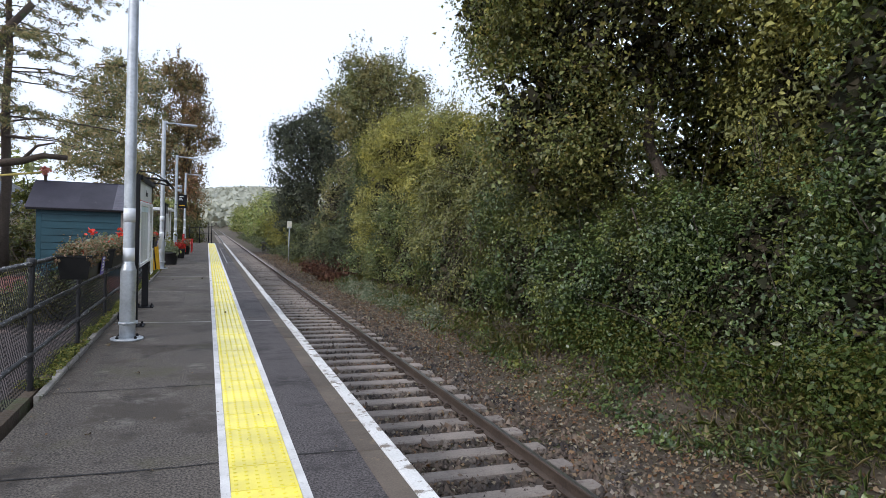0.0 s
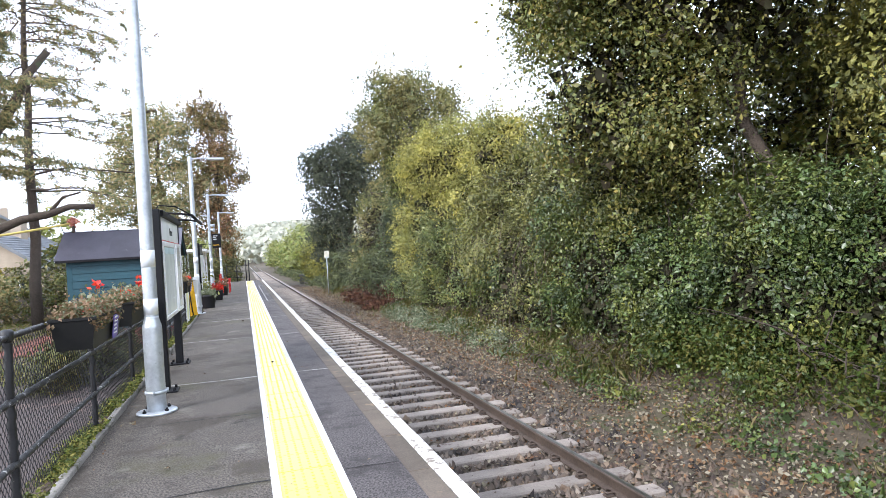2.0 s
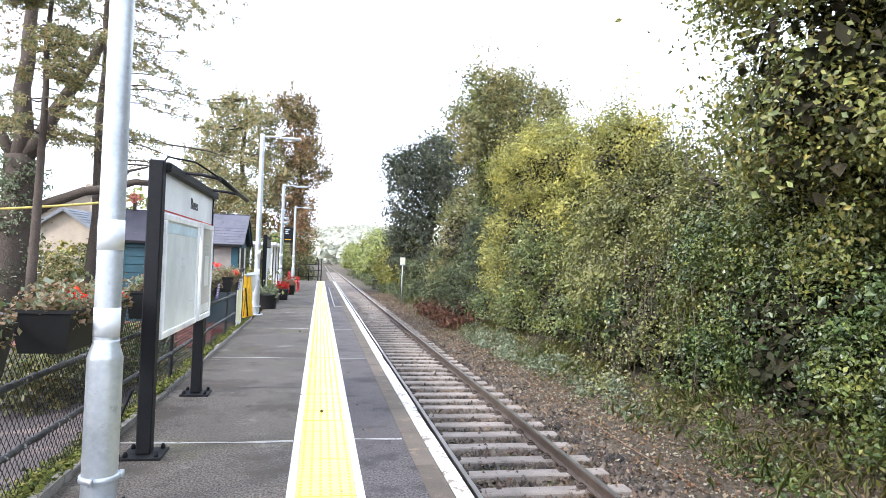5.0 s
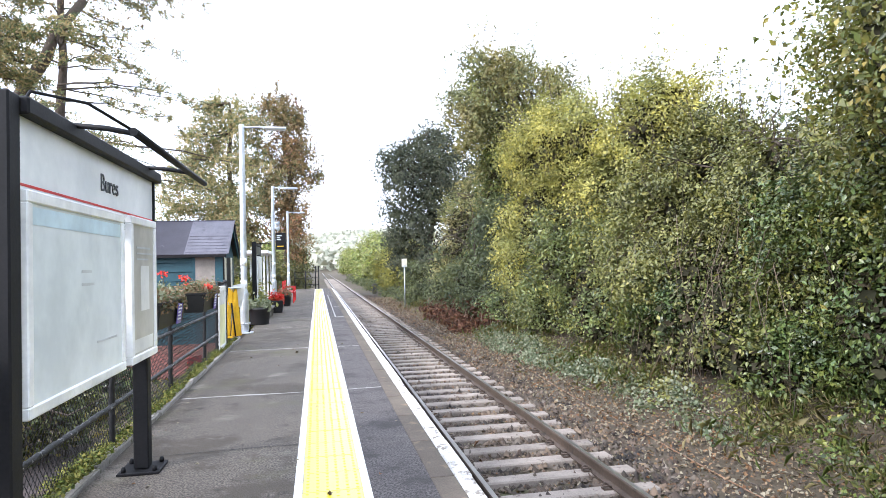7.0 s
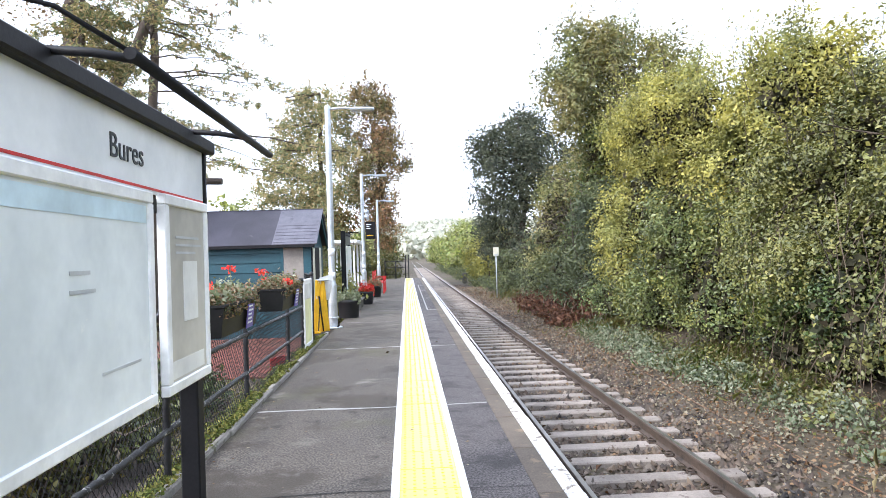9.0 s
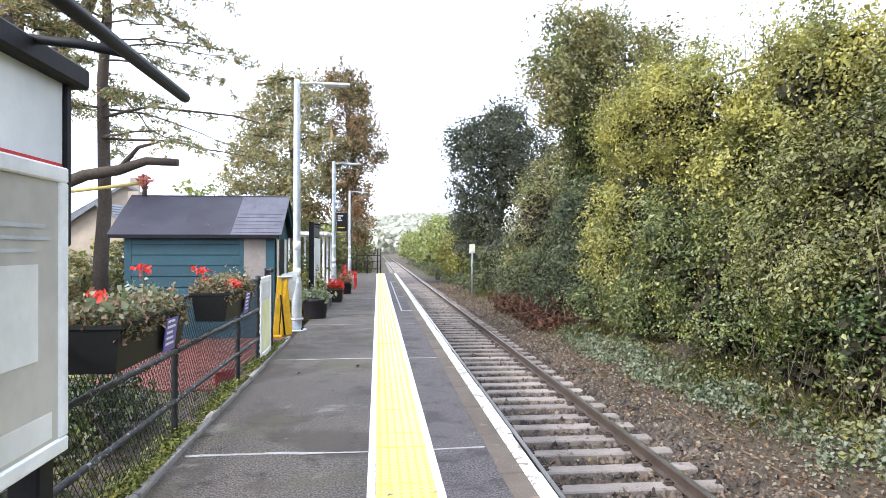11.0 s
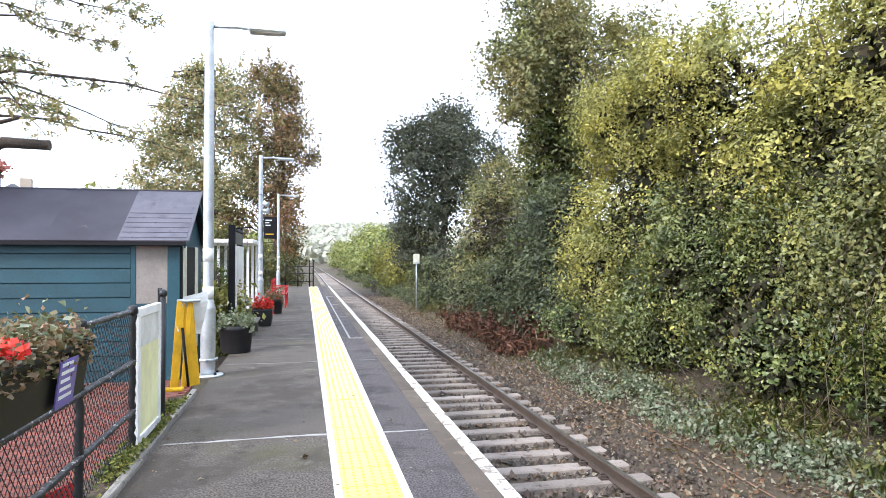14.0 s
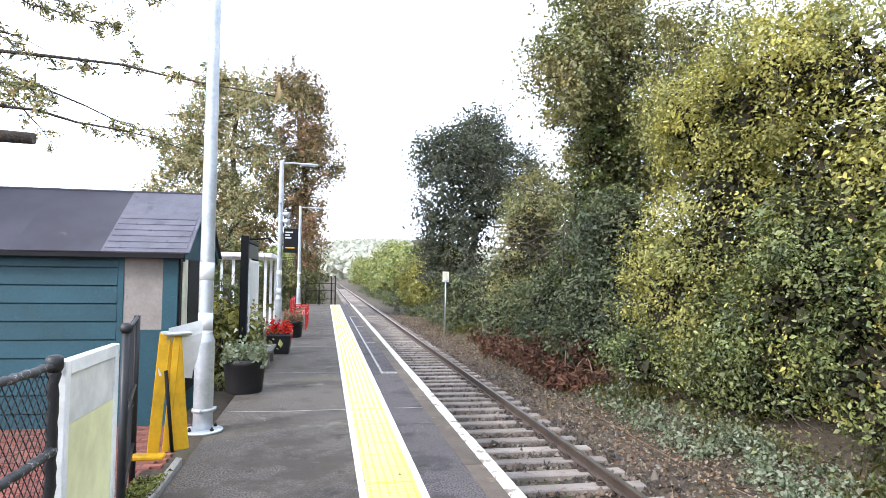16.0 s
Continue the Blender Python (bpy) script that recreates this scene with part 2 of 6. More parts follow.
BLUE_DARK = islands("dark_bluish_leaves", [(0.064, 0.080, 0.063), (0.087, 0.104, 0.081), (0.050, 0.066, 0.053), (0.116, 0.130, 0.101), (0.108, 0.100, 0.078)], 0.6, 0.25,
                    patch=[(0.079, 0.092, 0.066), (0.106, 0.112, 0.083), (0.058, 0.072, 0.053)], spec=0.2, calm=0.5)
WILLOW = islands("willow_leaves", [(0.081, 0.105, 0.066), (0.113, 0.139, 0.086), (0.059, 0.077, 0.052), (0.152, 0.170, 0.107)], 0.55, 0.22,
                 patch=[(0.119, 0.138, 0.064), (0.086, 0.108, 0.054), (0.152, 0.154, 0.072)], spec=0.25, calm=0.5)
YELLOW_GREEN = islands("yellow_green_leaves", [(0.427, 0.401, 0.111), (0.500, 0.444, 0.118), (0.315, 0.321, 0.103), (0.587, 0.473, 0.130), (0.250, 0.262, 0.094), (0.191, 0.212, 0.076)], 0.5, 0.25,
                       patch=[(0.279, 0.290, 0.111), (0.213, 0.237, 0.094), (0.352, 0.338, 0.120), (0.147, 0.173, 0.072)], patch_scale=0.45, spec=0.3, calm=0.68)
OLIVE = islands("olive_hedge_leaves", [(0.186, 0.198, 0.073), (0.250, 0.242, 0.086), (0.118, 0.142, 0.057), (0.320, 0.287, 0.099), (0.084, 0.107, 0.046)], 0.42, 0.22,
                patch=[(0.105, 0.132, 0.055), (0.154, 0.171, 0.068), (0.072, 0.093, 0.042), (0.230, 0.207, 0.073)], patch_scale=0.6, spec=0.45, calm=0.35)
IVY = islands("ivy_leaves", [(0.054, 0.097, 0.035), (0.088, 0.141, 0.048), (0.031, 0.057, 0.023), (0.160, 0.197, 0.064), (0.118, 0.149, 0.038), (0.045, 0.073, 0.030)], 0.36, 0.18,
              patch=[(0.174, 0.197, 0.040), (0.092, 0.122, 0.032), (0.265, 0.244, 0.056), (0.049, 0.064, 0.023)], spec=0.5, calm=0.25)
# near-black leaf colours that stand in for the shade deep inside crowns
INNER = islands("shade_dark_inner_leaves", [(0.030, 0.034, 0.020), (0.046, 0.044, 0.026), (0.022, 0.024, 0.015), (0.055, 0.046, 0.030)], 0.9, spec=0.1)
BRIGHT_GREEN = islands("bright_green_leaves", [(0.066, 0.105, 0.019), (0.096, 0.125, 0.026), (0.046, 0.077, 0.019), (0.142, 0.138, 0.032)], 0.5, 0.35)
GREY_GREEN = islands("grey_green_leaves", [(0.140, 0.175, 0.105), (0.210, 0.240, 0.155), (0.090, 0.120, 0.070), (0.300, 0.315, 0.230)], 0.7, 0.25, spec=0.2)
# copper and needle colours are lightened to imitate veiling glare from the sky
COPPER = islands("copper_brown_leaves_glare_paled", [(0.323, 0.172, 0.103), (0.222, 0.131, 0.092), (0.444, 0.242, 0.139), (0.181, 0.172, 0.092)], 0.6, 0.3,
                 patch=[(0.142, 0.181, 0.080), (0.202, 0.202, 0.103), (0.262, 0.181, 0.103)], patch_scale=0.25)
NEEDLES = islands("conifer_needles_glare_paled", [(0.210, 0.230, 0.115), (0.140, 0.176, 0.096), (0.336, 0.311, 0.146), (0.449, 0.350, 0.194)], 0.7, 0.25)
# far greens made lighter so that the colour carries the haze
FAR_LEAF = islands("far_hedge_leaves_haze_paled", [(0.169, 0.221, 0.078), (0.260, 0.299, 0.104), (0.130, 0.182, 0.078), (0.325, 0.325, 0.156)], 0.7, 0.3,
                   patch=[(0.280, 0.280, 0.084), (0.392, 0.378, 0.168), (0.182, 0.210, 0.098)], patch_scale=0.08)
# distance haze is painted in: leaf colours lifted to a pale grey-green
HILL_LEAF = islands("hill_woodland_haze_tint", [(0.404, 0.410, 0.338), (0.467, 0.464, 0.379), (0.357, 0.365, 0.303)], 0.95, 0.1)
GRASS = islands("grass_blades", [(0.09, 0.13, 0.03), (0.14, 0.17, 0.04), (0.20, 0.19, 0.07), (0.27, 0.22, 0.11)], 0.7, 0.3)
GERANIUM = islands("red_petals", [(0.70, 0.035, 0.025), (0.80, 0.09, 0.04), (0.55, 0.02, 0.02)], 0.5, 0.2)
FADED = islands("faded_flower_stems", [(0.16, 0.09, 0.055), (0.22, 0.16, 0.10), (0.11, 0.12, 0.055), (0.30, 0.20, 0.13)], 0.8, 0.2)


# ---- mesh helpers ----
def part(name, bm, material, parent=None, label=""):
    """Links a bmesh (or a finished mesh) as one mesh object under a thing or a part."""
    if isinstance(bm, bmesh.types.BMesh):
        me = bpy.data.meshes.new(name)
        bm.to_mesh(me)
        bm.free()
    else:
        me = bm
    if not me.materials:
        me.materials.append(material)
    ob = new(name, me)
    if parent is not None:
        ob.parent = parent
    if label:
        ob["label"] = label
    return ob


def empty(name, m, label, category, group="", kind=""):
    ob = new(name)
    ob.matrix_world = m
    ob.empty_display_size = 0.2
    return tagged(ob, label, category, group, kind)


def box(bm, x0, x1, y0, y1, z0, z1, bevel=0.0):
    r = bmesh.ops.create_cube(bm, size=1.0)
    vs = r["verts"]
    for v in vs:
        v.co = Vector((x0 + (v.co.x + 0.5) * (x1 - x0), y0 + (v.co.y + 0.5) * (y1 - y0), z0 + (v.co.z + 0.5) * (z1 - z0)))
    if bevel:
        es = list({e for v in vs for e in v.link_edges})
        bmesh.ops.bevel(bm, geom=es, offset=bevel, segments=1, affect="EDGES", profile=0.5)
    return bm


def boxed(*a, bevel=0.0):
    return box(bmesh.new(), *a, bevel=bevel)


def tube(bm, points, radii, sides=8, caps=True):
    """A tapered tube along points."""
    rings = []
    n = len(points)
    pts = [Vector(p) for p in points]
    for i, p in enumerate(pts):
        d = (pts[min(i + 1, n - 1)] - pts[max(i - 1, 0)]).normalized()
        a = d.orthogonal().normalized() if abs(d.z) > 0.9 else d.cross(Vector((0, 0, 1))).normalized()
        if abs(d.z) > 0.9:
            a = Vector((1, 0, 0)) - d * d.x
            a.normalize()
        b = d.cross(a)
        r = radii[i] if isinstance(radii, (list, tuple)) else radii
        rings.append([bm.verts.new(p + r * (math.cos(2 * math.pi * k / sides) * a + math.sin(2 * math.pi * k / sides) * b)) for k in range(sides)])
    for r0, r1 in zip(rings, rings[1:]):
        for k in range(sides):
            f = bm.faces.new((r0[k], r0[(k + 1) % sides], r1[(k + 1) % sides], r1[k]))
            f.smooth = sides > 4
    if caps:
        bm.faces.new(rings[0][::-1])
        bm.faces.new(rings[-1])
    return bm


def lathe(bm, profile, sides=16, centre=(0, 0)):
    """Turns (radius, height) pairs about a vertical axis."""
    rings = [[bm.verts.new((centre[0] + r * math.cos(2 * math.pi * k / sides), centre[1] + r * math.sin(2 * math.pi * k / sides), z)) for k in range(sides)] for r, z in profile]
    for r0, r1 in zip(rings, rings[1:]):
        for k in range(sides):
            f = bm.faces.new((r0[k], r0[(k + 1) % sides], r1[(k + 1) % sides], r1[k]))
            f.smooth = True
    bm.faces.new(rings[0][::-1])
    bm.faces.new(rings[-1])
    return bm


def mesh_from(name, verts, faces_n, loops):
    """A mesh from numpy arrays; faces_n corners per face."""
    me = bpy.data.meshes.new(name)
    nf = len(loops) // faces_n
    me.vertices.add(len(verts))
    me.vertices.foreach_set("co", np.ascontiguousarray(verts, dtype=np.float32).ravel())
    me.loops.add(len(loops))
    me.loops.foreach_set("vertex_index", np.ascontiguousarray(loops, dtype=np.int32))
    me.polygons.add(nf)
    me.polygons.foreach_set("loop_start", np.arange(0, nf * faces_n, faces_n, dtype=np.int32))
    me.polygons.foreach_set("loop_total", np.full(nf, faces_n, dtype=np.int32))
    me.update(calc_edges=True)
    return me


def unit(v):
    return v / np.maximum(np.linalg.norm(v, axis=1, keepdims=True), 1e-6)


def leaves(name, rng, centres, facing, length, width=0.58, wild=1.05, fold=0.18, hang=0.0):
    """Many small folded leaves, each two triangles, facing roughly the given way."""
    n = len(centres)
    nrm = unit(facing + rng.normal(0, wild, (n, 3)))
    axis = unit(np.cross(nrm, rng.normal(0, 1, (n, 3))))
    if hang:
        axis = unit(axis + np.array([0, 0, -hang]))
    side = unit(np.cross(axis, nrm))
    nrm = np.cross(side, axis)
    size = (length * rng.lognormal(0, 0.27, n))[:, None]
    tip, wing = axis * size * 0.5, side * size * width * 0.5
    up = nrm * size * fold * rng.uniform(0, 1.6, (n, 1))
    back = axis * size * 0.08
    v = np.stack([centres - tip, centres + wing + up - back, centres + tip, centres - wing + up - back], 1).reshape(-1, 3)
    q = np.arange(n)[:, None] * 4
    tri = np.concatenate([q + [0, 1, 2], q + [0, 2, 3]], 1).ravel()
    return mesh_from(name, v, 3, tri)


def cloud(rng, blobs, count, per=26, spread=0.28, shell=0.16, core=0.22, floor=-9.0, lump=0.22, thin=1.0):
    """Leaf places in clumps over the outside of overlapping rounded masses: places, and the way out."""
    bl = np.array(blobs, float)
    area = (bl[:, 3] * bl[:, 4] + bl[:, 4] * bl[:, 5] + bl[:, 3] * bl[:, 5])
    m = max(1, int(count / per * (2.1 if thin < 1 else 1.5)))
    pick = rng.choice(len(bl), m, p=area / area.sum())
    d = unit(rng.normal(0, 1, (m, 3)))
    b = bl[pick]
    w = 1 + lump * (np.sin(d[:, 0] * 5.1 + pick * 2.3) * np.sin(d[:, 1] * 6.3 + pick) + 0.6 * np.sin(d[:, 2] * 9.7 + pick * 1.7 + d[:, 0] * 7))
    r = np.where(rng.random(m) < core, rng.uniform(0.45, 0.9, m), 1 - np.abs(rng.normal(0, shell, m)))
    p = b[:, :3] + d * b[:, 3:] * (r * w)[:, None]
    hollow = np.zeros(m)
    for q in range(5):
        k = unit(rng.normal(0, 1, (1, 3)))[0] * rng.uniform(2.6, 5.2)
        hollow += np.sin(p @ k + rng.uniform(0, 6.28))
    deep = np.clip(hollow - 0.1, 0, 2.4) * 0.46 * np.minimum(1.0, b[:, 3])
    p = p - d * deep[:, None]
    keep = (p[:, 2] > floor) & ((d[:, 0] * np.sign(b[:, 0]) < 0.3) | (rng.random(m) < thin))
    for k in range(len(bl)):
        inside = (((p - bl[k, :3]) / bl[k, 3:]) ** 2).sum(1)
        keep &= ~((inside < 0.30) & (pick != k))
    p, d = p[keep], d[keep]
    p, d = p[: int(count / per)], d[: int(count / per)]
    c = np.repeat(p, per, 0) + rng.normal(0, 1, (len(p) * per, 3)) * np.array([1, 1, 0.7]) * spread * np.repeat(rng.uniform(0.5, 1.3, len(p)), per)[:, None]
    c[:, 2] = np.maximum(c[:, 2], floor + 0.02)
    return c, np.repeat(d, per, 0) + np.array([0, 0, 0.5])


def limb(bm, rng, a, b, r0, r1, wiggle=0.12, n=6, sides=7):
    a, b = np.array(a, float), np.array(b, float)
    ln = np.linalg.norm(b - a)
    pts = [a + (b - a) * k / (n - 1) + (rng.normal(0, wiggle * ln / n, 3) if 0 < k < n - 1 else 0) for k in range(n)]
    tube(bm, [tuple(p) for p in pts], [r0 + (r1 - r0) * k / (n - 1) for k in range(n)], sides)
    return pts


# ---- the setting: ground, platform, track ----
PLAT_X0, PLAT_X1, PLAT_Y0, PLAT_Y1 = -1.44, 1.23, -4.0, 53.5
RAIL_Z = -0.90
GAUGE_L, GAUGE_R = 1.955, 3.39


def smooth(a, b, v):
    k = min(1.0, max(0.0, (v - a) / (b - a)))
    return k * k * (3 - 2 * k)


def ground_z(x, y):
    """Height of the land: a trackbed, a lower yard beside the platform, a bank under the bushes, hills far off."""
    z = -1.14
    z += 0.64 * smooth(-1.2, -1.75, x)
    z += 0.75 * smooth(5.2, 9.0, x) + 0.5 * smooth(9.0, 16.0, x)
    z += 0.035 * math.sin(x * 2.1 + y * 0.7) * smooth(5.0, 6.0, x)
    far = smooth(220, 900, y)
    z += far * (27 + 9 * math.sin(x * 0.006 + 1.0) + 4 * math.sin(x * 0.021)) + 8 * smooth(900, 2000, y)
    side = smooth(160, 700, abs(x)) * (1 - far)
    return z + 25 * side


def graded(lo, hi, fine_lo, fine_hi, step):
    """Grid lines: even within the near stretch, wider and wider beyond."""
    v = list(np.arange(fine_lo, fine_hi + step / 2, step))
    s, p = step, fine_hi
    while p < hi:
        s *= 1.35
        p += s
        v.append(min(p, hi))
    s, p = step, fine_lo
    while p > lo:
        s *= 1.35
        p -= s
        v.insert(0, max(p, lo))
    return v


gx, gy = graded(-2500, 2500, -12, 14, 0.35), graded(-1500, 2500, -6, 60, 0.8)
gv = np.array([(x, y, ground_z(x, y)) for y in gy for x in gx])
gi = np.arange(len(gx) * len(gy)).reshape(len(gy), len(gx))
gq = np.stack([gi[:-1, :-1], gi[:-1, 1:], gi[1:, 1:], gi[1:, :-1]], -1).ravel()
GROUND = surface("earth_and_grass", (0.115, 0.090, 0.060), (0.050, 0.040, 0.028), 9, 0.25, 0.95, bump=0.8, depth=0.04, stain=(0.075, 0.078, 0.035), stain_at=0.56, stain_scale=0.35)
tagged(part("ground", mesh_from("ground", gv, 4, gq), GROUND), "brown earth with patchy grass and leaf litter", "ground", kind="structure")

# platform body and its tarmac
platform = empty("platform", pose(0, 0, 0), "tarmac railway platform with concrete coping edge", "platform", kind="structure")
bm = boxed(PLAT_X0, 1.02, PLAT_Y0, PLAT_Y1, -1.3, -0.03)
box(bm, 1.02, 1.12, PLAT_Y0, PLAT_Y1, -1.3, -0.16)
part("platform_wall", bm, CONCRETE, platform, "dirty concrete platform wall")
part("walking_surface", boxed(PLAT_X0, -0.006, PLAT_Y0, PLAT_Y1, -0.03, 0.0), TARMAC, platform, "worn grey tarmac")
part("edge_surface", boxed(0.506, 0.93, PLAT_Y0, PLAT_Y1, -0.03, 0.0), TARMAC_EDGE, platform, "darker grey tarmac strip")
part("tile_bed", boxed(-0.006, 0.506, PLAT_Y0, PLAT_Y1, -0.03, -0.008), JOINT, platform)
for x0, x1 in ((-0.006, 0.05), (0.45, 0.506)):
    part("white_line", boxed(x0, x1, PLAT_Y0, 52.4, -0.008, 0.004), WHITE_LINE, platform, "worn white painted line")

rng = np.random.default_rng(5)


def joint_line(y, wide, x0, x1, material):
    """A slightly wandering filled joint across the tarmac."""
    bm = bmesh.new()
    n = int((x1 - x0) / 0.12)
    lo, hi = [], []
    for k in range(n + 1):
        x = x0 + (x1 - x0) * k / n
        c = y + 0.02 * math.sin(x * 3.1 + y) + rng.normal(0, 0.004)
        w = wide * rng.uniform(0.5, 1.2)
        lo.append(bm.verts.new((x, c - w, 0.004)))
        hi.append(bm.verts.new((x, c + w, 0.004)))
    for k in range(n):
        bm.faces.new((lo[k], lo[k + 1], hi[k + 1], hi[k]))
    return part("joint", bm, material, platform)


DARK_JOINT = surface("open_joint", (0.035, 0.033, 0.032), (0.018, 0.017, 0.017), 60, 3, 0.9, bump=0.0)
for y, w, m in ((6.12, 0.012, DARK_JOINT), (8.27, 0.009, DARK_JOINT), (10.4, 0.006, DARK_JOINT), (12.52, 0.026, JOINT), (14.8, 0.006, DARK_JOINT), (17.13, 0.026, JOINT), (21.38, 0.026, JOINT),
                (25.6, 0.014, JOINT), (28.6, 0.014, JOINT), (32.5, 0.012, JOINT), (36.8, 0.012, JOINT), (41.0, 0.012, JOINT), (45.3, 0.012, JOINT), (2.0, 0.012, DARK_JOINT)):
    joint_line(y, w, -1.40, -0.01, m)
    joint_line(y, w * 0.8, 0.51, 0.92, m)

# white box on the tarmac by the edge
for x0, x1, y0, y1 in ((0.66, 0.70, 28.4, 43.0), (0.70, 0.93, 28.4, 28.5), (0.70, 0.93, 42.9, 43.0), (0.70, 0.93, 33.2, 33.28), (0.70, 0.93, 38.1, 38.18)):
    part("box_marking", boxed(x0, x1, y0, y1, 0.0, 0.004), JOINT, platform, "faded white marking")

# kerb with a mossy verge at the back of the platform
kerb = empty("kerb", pose(0, 0, 0), "weathered concrete kerb with moss along it", "kerb", kind="structure")
for k in range(30):
    y0 = -2.0 + 0.915 * k
    if y0 > 23.6:
        break
    if y0 < 7.4:
        continue
    bm = boxed(-0.022, 0.045, 0.006, 0.909, -0.32, 0.045, bevel=0.012)
    for v in bm.verts:
        v.co.x += rng.normal(0, 0.006)
        v.co.z += rng.normal(0, 0.004)
    ob = part("kerb_stone", bm, KERB, kerb)
    ob.location = (-1.492 + rng.normal(0, 0.008), y0, rng.normal(0, 0.006))
part("verge_soil", boxed(-1.74, -1.54, -4, 23.4, -0.60, 0.0), SOIL, kerb, "narrow strip of soil")
n = 30000
c = np.stack([rng.normal(-1.585, 0.065, n), rng.uniform(8.4, 23.2, n), np.zeros(n)], 1)
keep = (np.sin(c[:, 1] * 2.7) + np.sin(c[:, 1] * 6.1 + 1) + rng.normal(0, 0.7, n)) > -0.5
c = c[keep]
c[:, 0] = np.clip(c[:, 0], -1.73, -1.47)
c[:, 2] = 0.012 + 0.04 * (c[:, 0] > -1.515) + np.abs(rng.normal(0, 0.022, len(c))) * (1 + 0.8 * np.sin(c[:, 1] * 4.0))
tagged(part("moss", leaves("moss", rng, c, np.tile([0, 0, 1.0], (len(c), 1)), 0.028, 0.8, 0.8), MOSS, None), "yellow-green moss and small weeds along the kerb", "moss", kind="stuff")

# railway track
track = empty("railway_track", pose(0, 0, 0), "single railway track with concrete sleepers", "railway track", kind="structure")


def rail_profile(bm, xc, y0, y1, pieces):
    """A flat-bottomed rail in section, drawn along y."""
    half = [(0.070, -0.155), (0.070, -0.143), (0.012, -0.128), (0.009, -0.045), (0.034, -0.036), (0.036, -0.012), (0.030, -0.002)]
    sec = half + [(-a, b) for a, b in half[::-1]]
    rings = []
    for k in range(pieces + 1):
        y = y0 + (y1 - y0) * k / pieces
        rings.append([bm.verts.new((xc + a, y, RAIL_Z + b)) for a, b in sec])
    m = len(sec)
    for r0, r1 in zip(rings, rings[1:]):
        for k in range(m):
            bm.faces.new((r0[k], r0[(k + 1) % m], r1[(k + 1) % m], r1[k]))
    return bm


for xc in (GAUGE_L - 0.036, GAUGE_R + 0.036):
    ob = part("rail", rail_profile(bmesh.new(), xc, -6, 330, 8), RAIL, track, "rust-brown steel rail")
    part("running_band", boxed(xc - 0.026, xc + 0.026, -6, 330, RAIL_Z - 0.002, RAIL_Z + 0.002), RAIL_TOP, ob, "polished rail head")

sl = None
clip_mesh = None
for k in range(235):
    y = -2.2 + 0.605 * k + rng.normal(0, 0.012)
    if sl is None or k < 6:
        bm = boxed(-1.25, 1.25, -0.115, 0.115, -0.19, 0.0, bevel=0.018)
        for v in bm.verts:
            if v.co.z > -0.05 and abs(v.co.x) < 0.55:
                v.co.z -= 0.02
        ob = part("sleeper", bm, SLEEPER, track)
        sl = ob.data
    else:
        ob = part("sleeper", sl, SLEEPER, track)
    ob.location = ((GAUGE_L + GAUGE_R) / 2 + rng.normal(0, 0.012), y, -1.058 + rng.normal(0, 0.004))
    ob.rotation_euler = (0, 0, rng.normal(0, 0.004))
    if k < 62:
        if clip_mesh is None:
            bm = boxed(-0.05, 0.05, -0.045, 0.045, 0.0, 0.018)
            tube(bm, [(-0.045, -0.05, 0.03), (0.0, -0.05, 0.052), (0.045, -0.02, 0.045), (0.045, 0.03, 0.045), (0.0, 0.05, 0.055), (-0.04, 0.04, 0.03)], 0.012, 5)
            clip_mesh = part("rail_clip", bm, RAIL, ob).data
            scene.collection.objects.unlink(ob.children[0])
        for xr in (GAUGE_L - 0.036, GAUGE_R + 0.036):
            for s in (-1, 1):
                cl = part("rail_clip", clip_mesh, RAIL, ob)
                cl.location = (xr - (GAUGE_L + GAUGE_R) / 2 + s * 0.11, 0, 0.0)
                cl.rotation_euler = (0, 0, 0 if s > 0 else math.pi)


def stones(name, rng, xyz, size):
    """Many small broken stones: jittered half-buried pyramids."""
    base = np.array([(1, 0, 0), (-1, 0, 0), (0, 1, 0), (0, -1, 0), (0, 0, 1.15)], float) - [0, 0, 0.20]
    tri = np.array([(0, 2, 4), (2, 1, 4), (1, 3, 4), (3, 0, 4)])
    n = len(xyz)
    v = base[None] * rng.uniform(0.45, 1.15, (n, 5, 1)) + rng.normal(0, 0.22, (n, 5, 3))
    a = rng.uniform(0, 6.28, n)
    ca, sa = np.cos(a)[:, None], np.sin(a)[:, None]
    v = np.stack([v[..., 0] * ca - v[..., 1] * sa, v[..., 0] * sa + v[..., 1] * ca, v[..., 2]], -1)
    v = v * (size * rng.lognormal(0, 0.3, n))[:, None, None] + xyz[:, None]
    loops = (np.arange(n)[:, None, None] * 5 + tri[None]).ravel()
    return mesh_from(name, v.reshape(-1, 3), 3, loops)


def ballast_z(x):
    """The ballast bed: level between the rails, falling away past the sleeper ends."""
    z = np.full_like(x, -1.125)
    z -= 0.06 * np.clip((x - 3.95) / 1.2, 0, 1)
    return z


n = 66000
yy = 3.0 + 62.0 * rng.random(n) ** 1.7
xx = rng.uniform(1.2, 6.6, n)
keep = (xx < 5.4) | (rng.random(n) < (6.8 - xx) / 1.6)
xx, yy = xx[keep], yy[keep]
zz = ballast_z(xx) + rng.uniform(0.0, 0.03, len(xx))
tagged(part("ballast", stones("ballast", rng, np.stack([xx, yy, zz], 1), 0.040), BALLAST), "brown-grey broken stone ballast between the sleepers", "ballast", kind="stuff")

